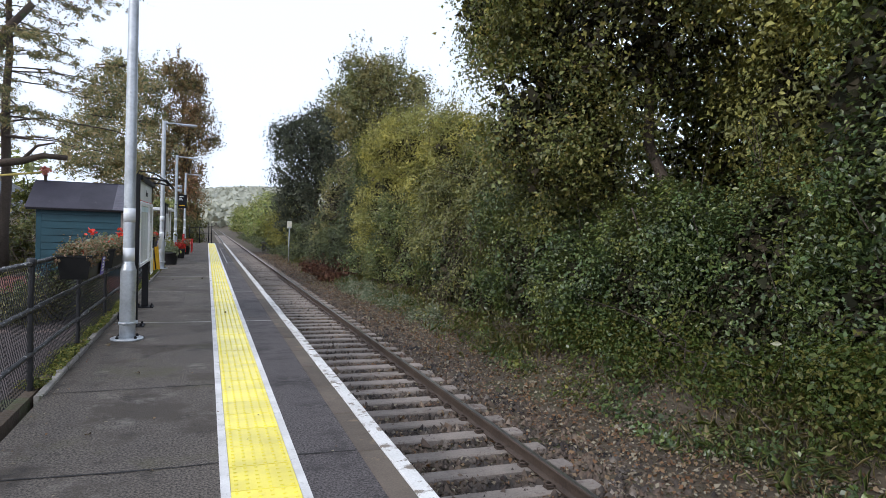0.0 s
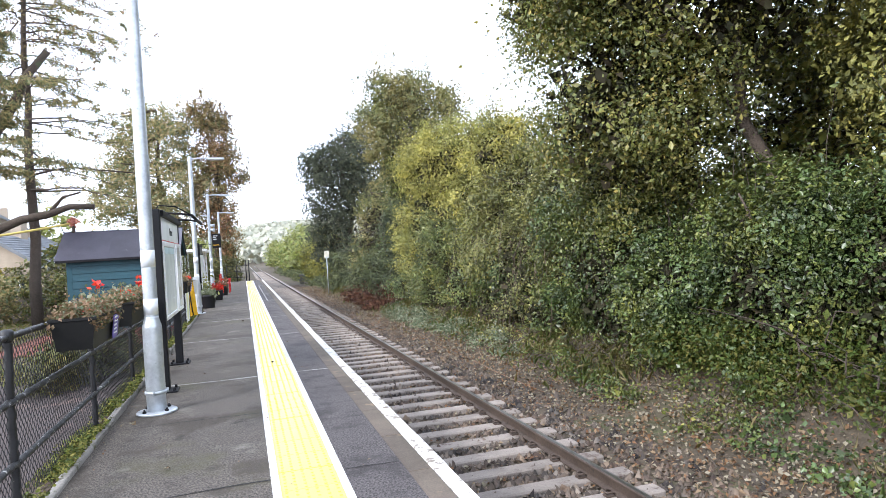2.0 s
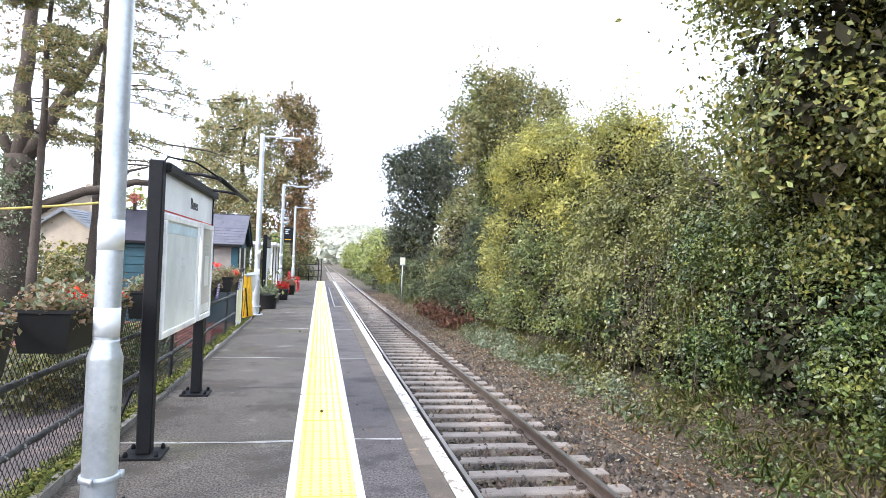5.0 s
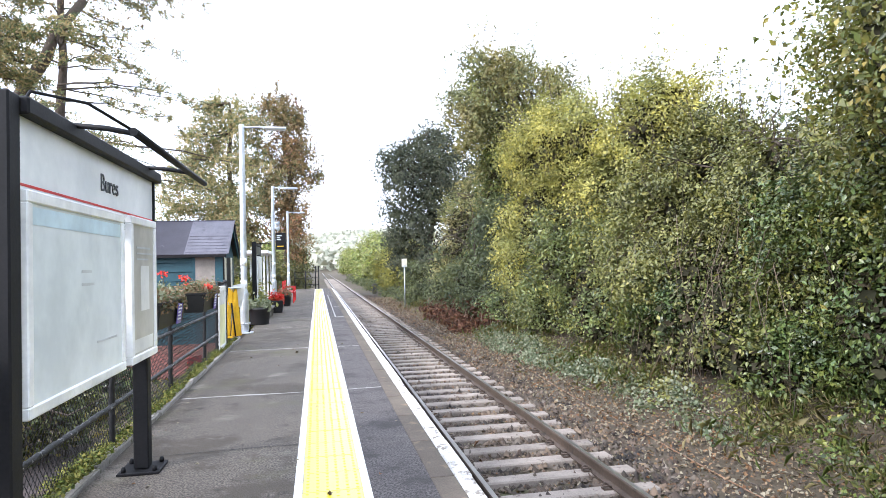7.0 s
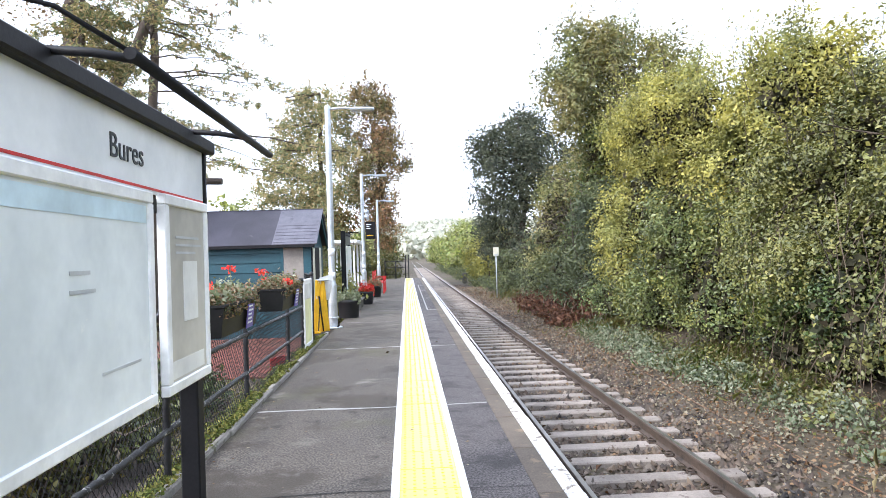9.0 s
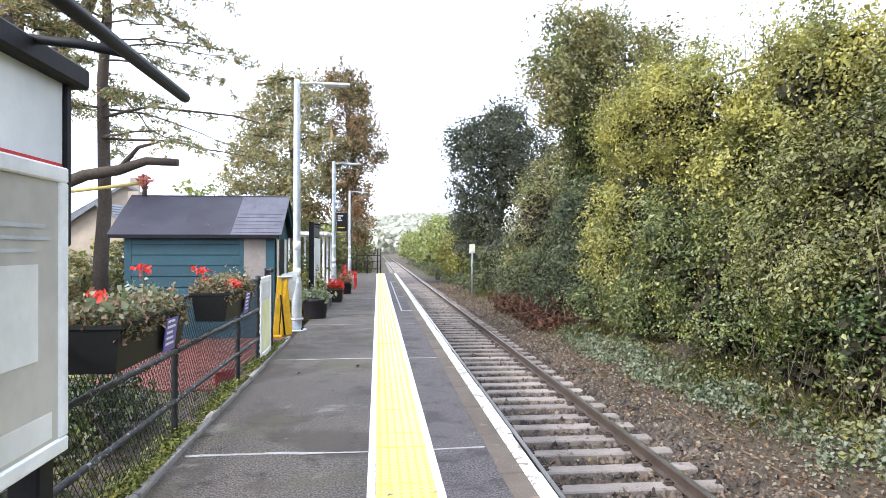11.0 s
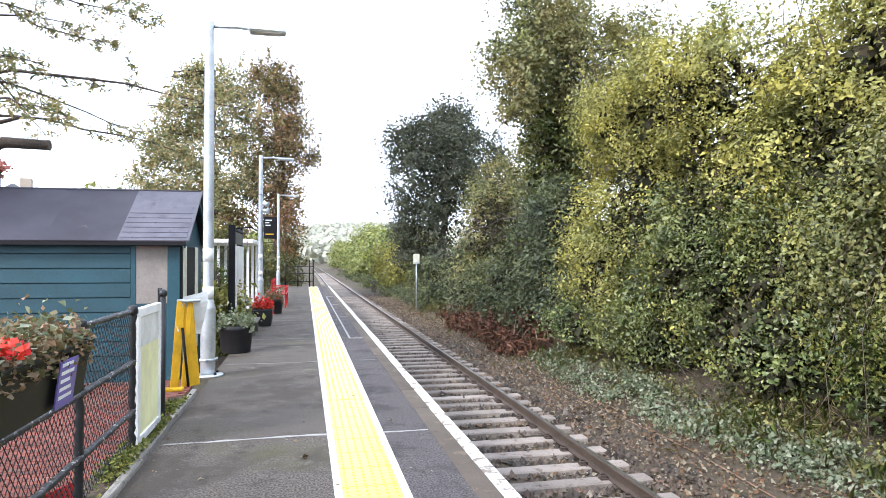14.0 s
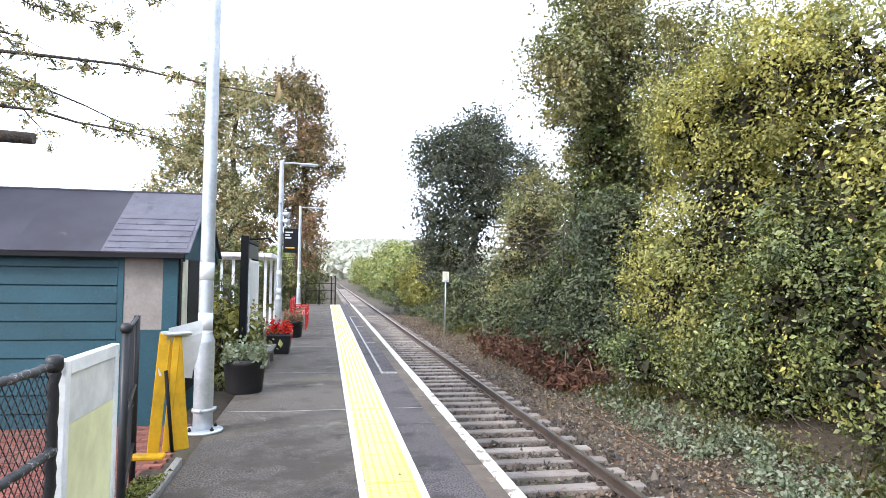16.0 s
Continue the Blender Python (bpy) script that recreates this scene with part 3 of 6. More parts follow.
n = 46000
yy = 3.0 + 57 * rng.random(n) ** 1.3
xx = np.concatenate([rng.uniform(1.4, 4.0, n // 5), rng.normal(5.5, 0.95, n - n // 5)])
xx = np.clip(xx, 1.3, 8.2)
zz = np.array([max(ground_z(x, y), -1.14) for x, y in zip(xx, yy)]) + rng.uniform(0.03, 0.06, n)
tagged(part("fallen_leaves", leaves("fallen_leaves", rng, np.stack([xx, yy, zz], 1), np.tile([0, 0, 1.0], (n, 1)), 0.05, 0.7, 0.55), DEAD_LEAF), "brown and tan fallen leaves beside the track", "leaves", kind="stuff")


# ---- trees and bushes along the far side ----
def tree(name, at, blobs, material, count, leaf, label, category="tree", trunk_r=0.16, per=26, spread=0.28, seed=1, limbs=7, core=0.22, fork=0.45, trunk_to=None, stems=1, group="", shell=0.16, shoots=0, inner=0.0):
    """A tree or tall bush: a tapered trunk or several stems, limbs that reach into the crown, and a crown of many leaves."""
    rng = np.random.default_rng(seed)
    x, y = at
    z0 = ground_z(x, y) - 0.08
    thing = empty(name, pose(x, y, z0), label, category, group)
    top = max(b[2] + 0.6 * b[5] for b in blobs)
    for s in range(stems):
        bm = bmesh.new()
        lean = rng.normal(0, 0.25, 2) * (0.4 + stems * 0.5)
        tip = np.array([lean[0], lean[1], (trunk_to or top) - z0])
        if s == 0:
            tip[:2] = 0.3 * np.array([blobs[0][0] - x, blobs[0][1] - y]) + 0.2 * lean
        pts = limb(bm, rng, (rng.normal(0, 0.15) * (stems > 1), rng.normal(0, 0.4) * (stems > 1), 0), tip, trunk_r * rng.uniform(0.8, 1.1), trunk_r * 0.22, 0.16, 8, 9)
        part("trunk", bm, BARK, thing)
        for k in range(limbs):
            b = blobs[rng.integers(len(blobs))]
            d = unit(rng.normal(0, 1, (1, 3)))[0]
            end = np.array(b[:3]) + d * np.array(b[3:]) * 0.68 - np.array([x, y, z0])
            start = pts[min(len(pts) - 1, int(len(pts) * rng.uniform(fork, 0.95)))]
            end[2] = max(end[2], start[2] - 0.5)
            bm = bmesh.new()
            mid = limb(bm, rng, start, end, trunk_r * rng.uniform(0.28, 0.45), 0.012, 0.15, 6, 6)
            for q in range(3):
                e2 = mid[rng.integers(2, 5)]
                limb(bm, rng, e2, e2 + rng.normal(0, 0.55, 3) + [0, 0, 0.25], 0.018, 0.005, 0.3, 4, 4)
            part("limb", bm, BARK, thing)
    lumps = []
    for b in blobs:
        lumps.append((*b[:3], *(0.82 * v for v in b[3:])))
        for d in unit(rng.normal(0, 1, (10, 3)) + [0, 0, 0.25]):
            f = rng.uniform(0.22, 0.42)
            lumps.append((*(np.array(b[:3]) + d * np.array(b[3:]) * 0.78), *(f * v for v in b[3:])))
    c, out = cloud(rng, lumps, count, per, spread, floor=z0 + 0.05, core=core, shell=shell, thin=0.10 if count > 30000 else 1.0)
    # added filler leaves close the gaps; their dark colour imitates inner shade
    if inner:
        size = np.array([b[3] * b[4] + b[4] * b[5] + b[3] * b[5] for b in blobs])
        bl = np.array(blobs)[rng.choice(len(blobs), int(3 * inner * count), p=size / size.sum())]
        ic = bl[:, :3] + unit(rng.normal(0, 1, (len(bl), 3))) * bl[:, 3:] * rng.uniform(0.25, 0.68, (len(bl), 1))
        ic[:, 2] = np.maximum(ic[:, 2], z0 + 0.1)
        tagged(part("inner_growth", leaves("inner_growth", rng, ic - np.array([x, y, z0]), np.tile([-0.6, -0.4, 0.3], (len(ic), 1)), 0.19, 0.7), INNER, thing, "filler leaves inside the crown, shade put into their dark colour"), kind="stuff")
    if shoots:
        bm, far_out = bmesh.new(), []
        for _ in range(shoots):
            b = np.array(blobs[rng.integers(len(blobs))])
            d = unit(rng.normal(0, 1, (1, 3)) + [-0.3, 0, 0.9])[0]
            a = b[:3] + d * b[3:] * 0.86
            e = a + (0.55 * d + [0, 0, 0.9]) * rng.uniform(0.35, 1.0) + rng.normal(0, 0.14, 3)
            tube(bm, [tuple(a - [x, y, z0]), tuple((a + e) / 2 + rng.normal(0, 0.05, 3) - [x, y, z0]), tuple(e - [x, y, z0])], [0.010, 0.007, 0.003], 3, False)
            far_out.append(a + (e - a) * rng.uniform(0.1, 1.08, (22, 1)) + rng.normal(0, 0.075, (22, 3)))
        tagged(part("shoot_growth", bm, BARK, thing, "thin upright shoots"), kind="stuff")
        far_out = np.concatenate(far_out)
        c, out = np.concatenate([c, far_out]), np.concatenate([out, np.tile([0, 0, 0.6], (len(far_out), 1))])
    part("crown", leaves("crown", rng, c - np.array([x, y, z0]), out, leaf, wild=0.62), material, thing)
    return thing


tree("bush", (10.8, 24.0), [(10.6, 22.0, 1.2, 1.3, 3.0, 3.0), (10.6, 27.0, 1.4, 1.3, 3.4, 3.4)], DARK_GREEN, 14000, 0.17, "dark green undergrowth behind the broad bush", "bush", 0.06, seed=45, stems=3, limbs=3, per=20, spread=0.3)
# tall trees close by, overhanging the ballast
tree("tree", (8.6, 12.6), [(8.2, 13.0, 6.4, 3.4, 3.2, 3.2), (7.2, 14.2, 4.2, 2.4, 2.0, 2.6), (6.2, 14.2, 6.6, 1.6, 1.5, 1.5), (8.4, 15.8, 3.2, 2.0, 1.8, 2.8), (5.7, 15.0, 6.5, 1.0, 1.1, 1.2), (5.8, 14.0, 8.2, 1.3, 1.4, 1.2)],
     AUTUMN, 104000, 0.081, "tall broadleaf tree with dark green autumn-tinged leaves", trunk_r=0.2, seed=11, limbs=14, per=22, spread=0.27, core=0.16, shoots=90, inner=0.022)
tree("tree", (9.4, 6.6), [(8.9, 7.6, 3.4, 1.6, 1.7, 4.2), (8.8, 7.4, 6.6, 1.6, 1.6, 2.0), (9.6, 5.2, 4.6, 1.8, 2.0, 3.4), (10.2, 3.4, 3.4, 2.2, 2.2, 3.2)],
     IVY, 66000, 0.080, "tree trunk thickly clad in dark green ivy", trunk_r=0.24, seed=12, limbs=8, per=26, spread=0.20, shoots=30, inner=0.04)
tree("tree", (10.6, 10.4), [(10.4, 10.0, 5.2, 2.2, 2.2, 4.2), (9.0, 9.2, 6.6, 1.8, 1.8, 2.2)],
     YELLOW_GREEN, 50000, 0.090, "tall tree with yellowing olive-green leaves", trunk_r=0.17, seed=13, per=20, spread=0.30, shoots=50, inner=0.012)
tree("tree", (14.0, 14.0), [(13.6, 14.0, 1.6, 2.6, 5.0, 3.2), (13.4, 8.0, 1.4, 2.6, 4.6, 3.0), (13.8, 20.0, 1.6, 2.4, 4.0, 3.4)],
     DARK_GREEN, 24000, 0.19, "dark green trees behind the first row", trunk_r=0.2, seed=14, per=18, spread=0.4)
tree("tree", (12.0, 14.4), [(11.8, 14.6, 3.8, 2.0, 2.6, 3.4), (12.0, 11.4, 3.6, 2.0, 2.4, 3.2)],
     AUTUMN, 16000, 0.16, "dark green trees closing the row behind", trunk_r=0.18, seed=48, per=20, spread=0.36, inner=0.02)
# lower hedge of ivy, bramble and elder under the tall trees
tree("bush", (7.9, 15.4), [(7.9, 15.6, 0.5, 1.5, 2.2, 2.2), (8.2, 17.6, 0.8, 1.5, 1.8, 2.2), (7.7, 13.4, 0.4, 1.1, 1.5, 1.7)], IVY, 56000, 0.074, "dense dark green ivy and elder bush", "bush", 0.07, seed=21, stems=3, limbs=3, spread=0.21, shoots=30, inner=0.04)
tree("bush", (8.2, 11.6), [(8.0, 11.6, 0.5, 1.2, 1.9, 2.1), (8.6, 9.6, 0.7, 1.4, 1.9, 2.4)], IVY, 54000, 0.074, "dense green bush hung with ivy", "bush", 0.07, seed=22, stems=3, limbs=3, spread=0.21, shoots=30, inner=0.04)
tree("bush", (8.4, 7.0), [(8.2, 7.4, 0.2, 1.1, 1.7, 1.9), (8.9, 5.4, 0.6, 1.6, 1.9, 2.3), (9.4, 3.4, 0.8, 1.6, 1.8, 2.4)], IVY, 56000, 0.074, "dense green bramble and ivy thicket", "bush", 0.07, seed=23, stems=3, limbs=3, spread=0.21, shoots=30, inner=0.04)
tree("bush", (7.2, 10.6), [(7.3, 10.8, -0.5, 0.8, 1.2, 0.7), (7.2, 9.0, -0.6, 0.7, 1.0, 0.6), (7.4, 7.2, -0.4, 0.9, 1.1, 0.9)], BRIGHT_GREEN, 12000, 0.07, "low bright green bramble by the ballast", "bush", 0.03, seed=24, stems=2, limbs=2, spread=0.2)
tree("bush", (7.4, 12.9), [(7.2, 13.0, -0.6, 0.7, 0.9, 0.7), (7.6, 12.2, -0.2, 0.8, 0.9, 0.9)], BRIGHT_GREEN, 8000, 0.07, "low yellow-green bramble by the ballast", "bush", 0.03, seed=25, stems=2, limbs=2, spread=0.2)
tree("bush", (7.4, 4.8), [(7.5, 5.2, -0.5, 0.9, 1.4, 0.9), (7.8, 3.4, -0.3, 1.0, 1.3, 1.0)], BRIGHT_GREEN, 12000, 0.075, "low bright green shrub beside the ballast", "bush", 0.03, seed=26, stems=2, limbs=2, spread=0.2)
# the broad rounded yellow-green bush
tree("bush", (9.4, 26.4), [(8.4, 26.0, 2.2, 2.5, 3.2, 3.6), (7.9, 29.0, 2.4, 2.0, 2.6, 3.8), (8.4, 23.4, 2.4, 2.0, 2.0, 3.0), (7.8, 30.6, 1.2, 1.6, 1.6, 2.8), (9.0, 25.2, 4.0, 2.2, 3.0, 2.3), (7.7, 27.6, 4.9, 1.6, 2.6, 1.7), (7.6, 30.0, 5.0, 1.3, 1.6, 1.6), (8.4, 22.8, 4.4, 1.6, 1.7, 1.6)],
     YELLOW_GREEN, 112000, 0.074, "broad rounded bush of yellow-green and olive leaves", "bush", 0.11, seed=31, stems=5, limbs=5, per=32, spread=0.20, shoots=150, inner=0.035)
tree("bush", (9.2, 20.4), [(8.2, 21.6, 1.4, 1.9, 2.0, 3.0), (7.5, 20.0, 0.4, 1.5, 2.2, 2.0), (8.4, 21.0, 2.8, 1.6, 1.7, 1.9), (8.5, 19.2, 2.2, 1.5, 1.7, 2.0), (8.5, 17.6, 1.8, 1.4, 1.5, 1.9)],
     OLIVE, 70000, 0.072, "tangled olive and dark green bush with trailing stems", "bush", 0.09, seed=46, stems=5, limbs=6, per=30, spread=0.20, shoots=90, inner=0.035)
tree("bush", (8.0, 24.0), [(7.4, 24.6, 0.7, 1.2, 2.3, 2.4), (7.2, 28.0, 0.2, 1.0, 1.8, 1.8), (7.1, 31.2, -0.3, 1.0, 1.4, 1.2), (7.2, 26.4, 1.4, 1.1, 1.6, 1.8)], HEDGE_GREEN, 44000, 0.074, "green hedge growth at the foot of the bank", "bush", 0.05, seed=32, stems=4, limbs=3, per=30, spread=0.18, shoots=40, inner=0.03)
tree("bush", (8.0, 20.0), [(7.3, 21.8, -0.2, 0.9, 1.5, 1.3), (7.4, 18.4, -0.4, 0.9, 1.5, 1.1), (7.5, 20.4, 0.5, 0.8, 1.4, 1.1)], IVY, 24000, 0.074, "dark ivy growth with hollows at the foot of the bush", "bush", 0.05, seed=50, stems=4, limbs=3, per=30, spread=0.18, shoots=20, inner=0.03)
tree("tree", (11.2, 20.0), [(10.8, 20.0, 2.4, 2.4, 2.6, 2.6), (10.6, 22.6, 3.0, 2.0, 2.2, 2.2)], DARK_GREEN, 22000, 0.15, "dark green tree behind the bushes", trunk_r=0.15, seed=33, per=20, spread=0.34)
tree("tree", (12.4, 30.0), [(12.0, 30.0, 1.8, 2.2, 3.4, 3.2), (12.2, 33.4, 2.4, 2.0, 2.6, 3.4)], DARK_GREEN, 16000, 0.14, "dark green trees filling the back row", trunk_r=0.14, seed=39, per=20, spread=0.34)
tree("tree", (9.0, 36.8), [(8.5, 36.8, 8.3, 2.2, 2.3, 2.4), (9.4, 37.4, 5.4, 1.9, 2.0, 2.4), (6.9, 35.8, 7.6, 1.4, 1.5, 1.5), (9.8, 38.0, 9.8, 2.0, 2.0, 1.8), (10.6, 35.4, 6.6, 2.4, 2.4, 3.0), (7.8, 36.2, 10.0, 1.2, 1.3, 1.3)],
     MID_GREEN, 54000, 0.125, "tall green tree with open crown against the sky", trunk_r=0.2, seed=34, per=22, spread=0.30, limbs=12, core=0.15, shoots=80)
tree("bush", (8.6, 37.2), [(8.4, 36.9, 3.0, 1.5, 1.6, 3.4), (8.9, 38.4, 2.0, 1.8, 2.0, 3.0), (8.2, 36.4, 5.8, 1.1, 1.2, 1.6)], IVY, 26000, 0.11, "dark ivy thickly clothing a trunk beside the line", "bush", 0.12, seed=49, stems=2, limbs=4, inner=0.04, shoots=20)
tree("bush", (7.4, 36.6), [(7.6, 34.6, 0.4, 1.6, 2.0, 2.0), (7.6, 38.4, 0.4, 1.7, 2.2, 1.9), (7.2, 42.0, 0.0, 1.5, 2.2, 1.5), (7.8, 34.0, 2.6, 1.4, 1.6, 1.8)], WILLOW, 34000, 0.105, "grey-green willow scrub beside the line", "bush", 0.06, seed=35, stems=4, limbs=3, inner=0.03)
tree("tree", (8.2, 53.4), [(7.6, 53.4, 6.8, 3.2, 3.2, 3.6), (7.6, 53.0, 2.8, 3.0, 3.0, 3.4), (6.2, 52.4, 7.8, 2.0, 2.0, 2.0), (8.6, 54.4, 9.2, 2.6, 2.6, 2.4), (9.6, 52.0, 6.4, 2.6, 2.6, 3.2)],
     BLUE_DARK, 44000, 0.155, "tall dense dark green tree beside the line", trunk_r=0.25, seed=36, per=26, spread=0.34, shoots=50, inner=0.02)
tree("bush", (7.6, 47.0), [(7.8, 46.4, 0.6, 1.8, 2.4, 2.0), (7.6, 50.4, 0.4, 1.8, 2.4, 1.7)], WILLOW, 30000, 0.12, "grey-green scrub at the foot of tall trees", "bush", 0.06, seed=37, stems=4, limbs=3, inner=0.03)
tree("bush", (8.6, 43.6), [(8.2, 43.4, 2.4, 1.9, 2.2, 3.2), (9.4, 45.0, 3.8, 2.0, 2.0, 2.6)], MID_GREEN, 20000, 0.12, "olive-brown tall bush between the trees", "bush", 0.07, seed=47, stems=3, limbs=4, inner=0.04, shoots=30)
tree("bush", (6.9, 64.0), [(6.9, 64.0, 0.8, 1.9, 2.4, 2.2), (7.6, 67.0, 1.6, 2.0, 2.4, 2.6)], YELLOW_GREEN, 16000, 0.16, "bright yellow-green shrub beside the line", "bush", 0.06, seed=38, stems=3, limbs=3, spread=0.3)

far_rng = np.random.default_rng(77)
for k in range(11):
    y = 72 + 11 * k + far_rng.uniform(-2, 2)
    x = 8.8 + far_rng.uniform(-0.8, 1.2)
    h = far_rng.uniform(3.4, 6.5)
    tree("bush", (x, y), [(x, y, h * 0.42, 3.0, 5.0, h * 0.62), (x + 1.4, y + 3, h * 0.65, 2.6, 3.6, h * 0.5)], FAR_LEAF, 3400, 0.42, "green hedgerow bush far along the line, paled in colour for haze", "bush", 0.1, seed=100 + k, limbs=3, spread=0.5, group="far hedgerow")
for k in range(9):
    y = 78 + 14 * k + far_rng.uniform(-2, 2)
    x = -4.6 + far_rng.uniform(-1.2, 0.6) + 0.006 * (y - 80)
    h = far_rng.uniform(3.0, 5.0)
    tree("bush", (x, y), [(x, y, h * 0.42, 2.6, 5.0, h * 0.6)], FAR_LEAF, 2600, 0.42, "green hedgerow bush far along the line, paled in colour for haze", "bush", 0.1, seed=140 + k, limbs=3, spread=0.5, group="far hedgerow")

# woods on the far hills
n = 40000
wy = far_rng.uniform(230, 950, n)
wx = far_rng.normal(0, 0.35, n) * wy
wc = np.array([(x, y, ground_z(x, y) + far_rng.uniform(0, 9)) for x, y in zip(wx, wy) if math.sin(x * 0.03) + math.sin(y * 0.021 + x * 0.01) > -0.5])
tagged(part("far_woods", leaves("far_woods", far_rng, wc, np.tile([0, -0.6, 0.7], (len(wc), 1)), 3.2, 0.9, 0.8), HILL_LEAF), "woodland on the distant hillside, haze put into its pale leaf colour", "woods", kind="stuff")

# ---- trees on the platform side ----
tree("tree", (-6.2, 61.0), [(-6.2, 61, 11.0, 2.6, 2.6, 3.4), (-8.2, 61, 7.4, 2.4, 2.6, 2.6), (-4.6, 60, 12.8, 1.6, 1.8, 2.2), (-7.2, 62, 13.2, 1.5, 1.8, 2.0), (-5.8, 60, 5.4, 2.6, 2.6, 2.8), (-9.2, 61, 9.8, 1.8, 1.8, 1.6), (-10.0, 61, 6.4, 1.9, 2.0, 1.7), (-8.4, 61.5, 12.0, 1.6, 1.8, 1.6), (-4.2, 60.5, 8.6, 1.8, 2.0, 2.2)],
     NEEDLES, 30000, 0.19, "tall dark green conifer beyond the platform", trunk_r=0.32, seed=41, per=26, spread=0.36, limbs=14, core=0.15, shoots=60)
tree("tree", (-1.9, 60.6), [(-1.9, 60.6, 11.2, 1.8, 2.2, 3.2), (-0.7, 60.2, 9.2, 1.5, 1.8, 2.2), (-2.4, 61, 7.0, 2.0, 2.2, 3.0), (-1.4, 60, 4.4, 1.5, 1.8, 2.6), (-2.8, 61, 13.8, 1.3, 1.5, 1.7), (-1.3, 61, 13.0, 1.0, 1.2, 1.4)],
     COPPER, 26000, 0.17, "tall tree with copper-brown autumn leaves", trunk_r=0.3, seed=42, per=26, spread=0.34, limbs=12, core=0.15, shoots=60)
tree("bush", (-2.2, 57.0), [(-2.2, 57.0, 0.8, 1.8, 2.4, 2.0), (-1.4, 62.0, 0.8, 1.2, 2.6, 2.2), (-4.4, 56.4, 1.2, 2.2, 2.2, 2.4)], DARK_GREEN, 18000, 0.14, "dark green shrubs at the platform end", "bush", 0.06, seed=43, stems=3, limbs=3)


def conifer(at, height, r, seed, label, first=2.6, reach=5.0, toward=(1, 0)):
    """A gaunt conifer: a straight trunk and long, sparse, drooping boughs with needle sprays."""
    rng = np.random.default_rng(seed)
    x, y = at
    z0 = ground_z(x, y) - 0.05
    thing = empty("conifer", pose(x, y, z0), label, "tree")
    bm = bmesh.new()
    limb(bm, rng, (0, 0, 0), (0.15, 0.1, height), r, r * 0.25, 0.03, 10, 10)
    part("trunk", bm, BARK, thing)
    spots, ways = [], []
    for k in range(60):
        f = rng.uniform(0, 1) ** 0.85
        z = first + (height - first - 0.4) * f
        a = math.atan2(toward[1], toward[0]) + rng.normal(0, 1.2)
        ln = reach * (1.05 - 0.60 * f) * rng.uniform(0.4, 1.0)
        bm = bmesh.new()
        pts = []
        m = 9
        for q in range(m):
            s = q / (m - 1)
            pts.append((math.cos(a) * ln * s + rng.normal(0, 0.05), math.sin(a) * ln * s + rng.normal(0, 0.05), z + ln * (0.10 * s - 0.30 * s * s + 0.06 * s ** 4) + rng.normal(0, 0.04)))
        tube(bm, pts, [0.034 * (1 - 0.85 * q / (m - 1)) * (0.6 + 0.1 * ln) for q in range(m)], 5)
        for q in range(2, m):
            for side in (-1, 1):
                if rng.random() < 0.75:
                    p = np.array(pts[q])
                    w = a + side * rng.uniform(0.5, 1.2)
                    l2 = rng.uniform(0.25, 0.85) * (1 - 0.3 * q / m)
                    e = p + [math.cos(w) * l2, math.sin(w) * l2, rng.uniform(-0.28, 0.05)]
                    tube(bm, [tuple(p), tuple((p + e) / 2 + [0, 0, 0.03]), tuple(e)], [0.012, 0.008, 0.004], 3)
                    if rng.random() < 0.85:
                        t = rng.uniform(0.1, 1.05, 44)[:, None]
                        spots.append(p + (e - p) * t + rng.normal(0, 0.06, (44, 3)))
        part("bough", bm, BARK, thing)
    c = np.concatenate(spots)
    part("needles", leaves("needles", rng, c, np.tile([0, 0, 0.6], (len(c), 1)), 0.11, 0.30, 1.0), NEEDLES, thing)
    return thing


conifer((-7.3, 30.0), 15.0, 0.21, 51, "gaunt conifer with a bare trunk and long drooping boughs", 4.7, 7.0, (1.0, 0.1))
conifer((-7.9, 27.0), 12.0, 0.15, 52, "thin half-bare conifer with sparse boughs", 5.2, 2.0, (1, -0.2))

# the thick old tree with ivy round its trunk and a sawn limb
rng = np.random.default_rng(61)
ox, oy = -9.4, 29.2
oz = ground_z(ox, oy)
old = empty("old_tree", pose(ox, oy, oz), "thick old tree with forked trunk, ivy and a sawn-off limb", "tree")
bm = bmesh.new()
fork = limb(bm, rng, (0, 0, -0.1), (0.1, 0, 5.0), 0.62, 0.42, 0.05, 7, 12)
part("trunk", bm, BARK, old)
for end, r0, r1 in (((3.2, -0.3, 9.8), 0.26, 0.12), ((0.1, 0.4, 11.5), 0.30, 0.14), ((-2.4, 0.6, 10.0), 0.2, 0.1)):
    bm = bmesh.new()
    limb(bm, rng, (0.1, 0, 4.7), end, r0, r1, 0.14, 7, 9)
    part("limb", bm, BARK, old)
bm = bmesh.new()
tube(bm, [(0.2, 0, 2.9), (1.0, 0.0, 3.5), (2.0, 0.05, 3.95), (2.8, 0.1, 4.1), (3.5, 0.1, 4.35), (4.3, 0.1, 4.32)], [0.20, 0.17, 0.15, 0.14, 0.11, 0.10], 9)
tube(bm, [(2.8, 0.1, 4.1), (3.3, 0.1, 4.7), (3.9, 0.0, 4.85)], [0.08, 0.05, 0.03], 6)
part("sawn_limb", bm, BARK, old, "sawn-off horizontal limb")
c, out = cloud(rng, [(0, 0, 2.0, 0.75, 0.75, 2.2), (0.1, 0, 4.2, 0.7, 0.7, 1.0)], 9000, 20, 0.16, floor=0.0)
part("ivy", leaves("ivy", rng, c, out, 0.10), GREY_GREEN, old, "ivy round the trunk")
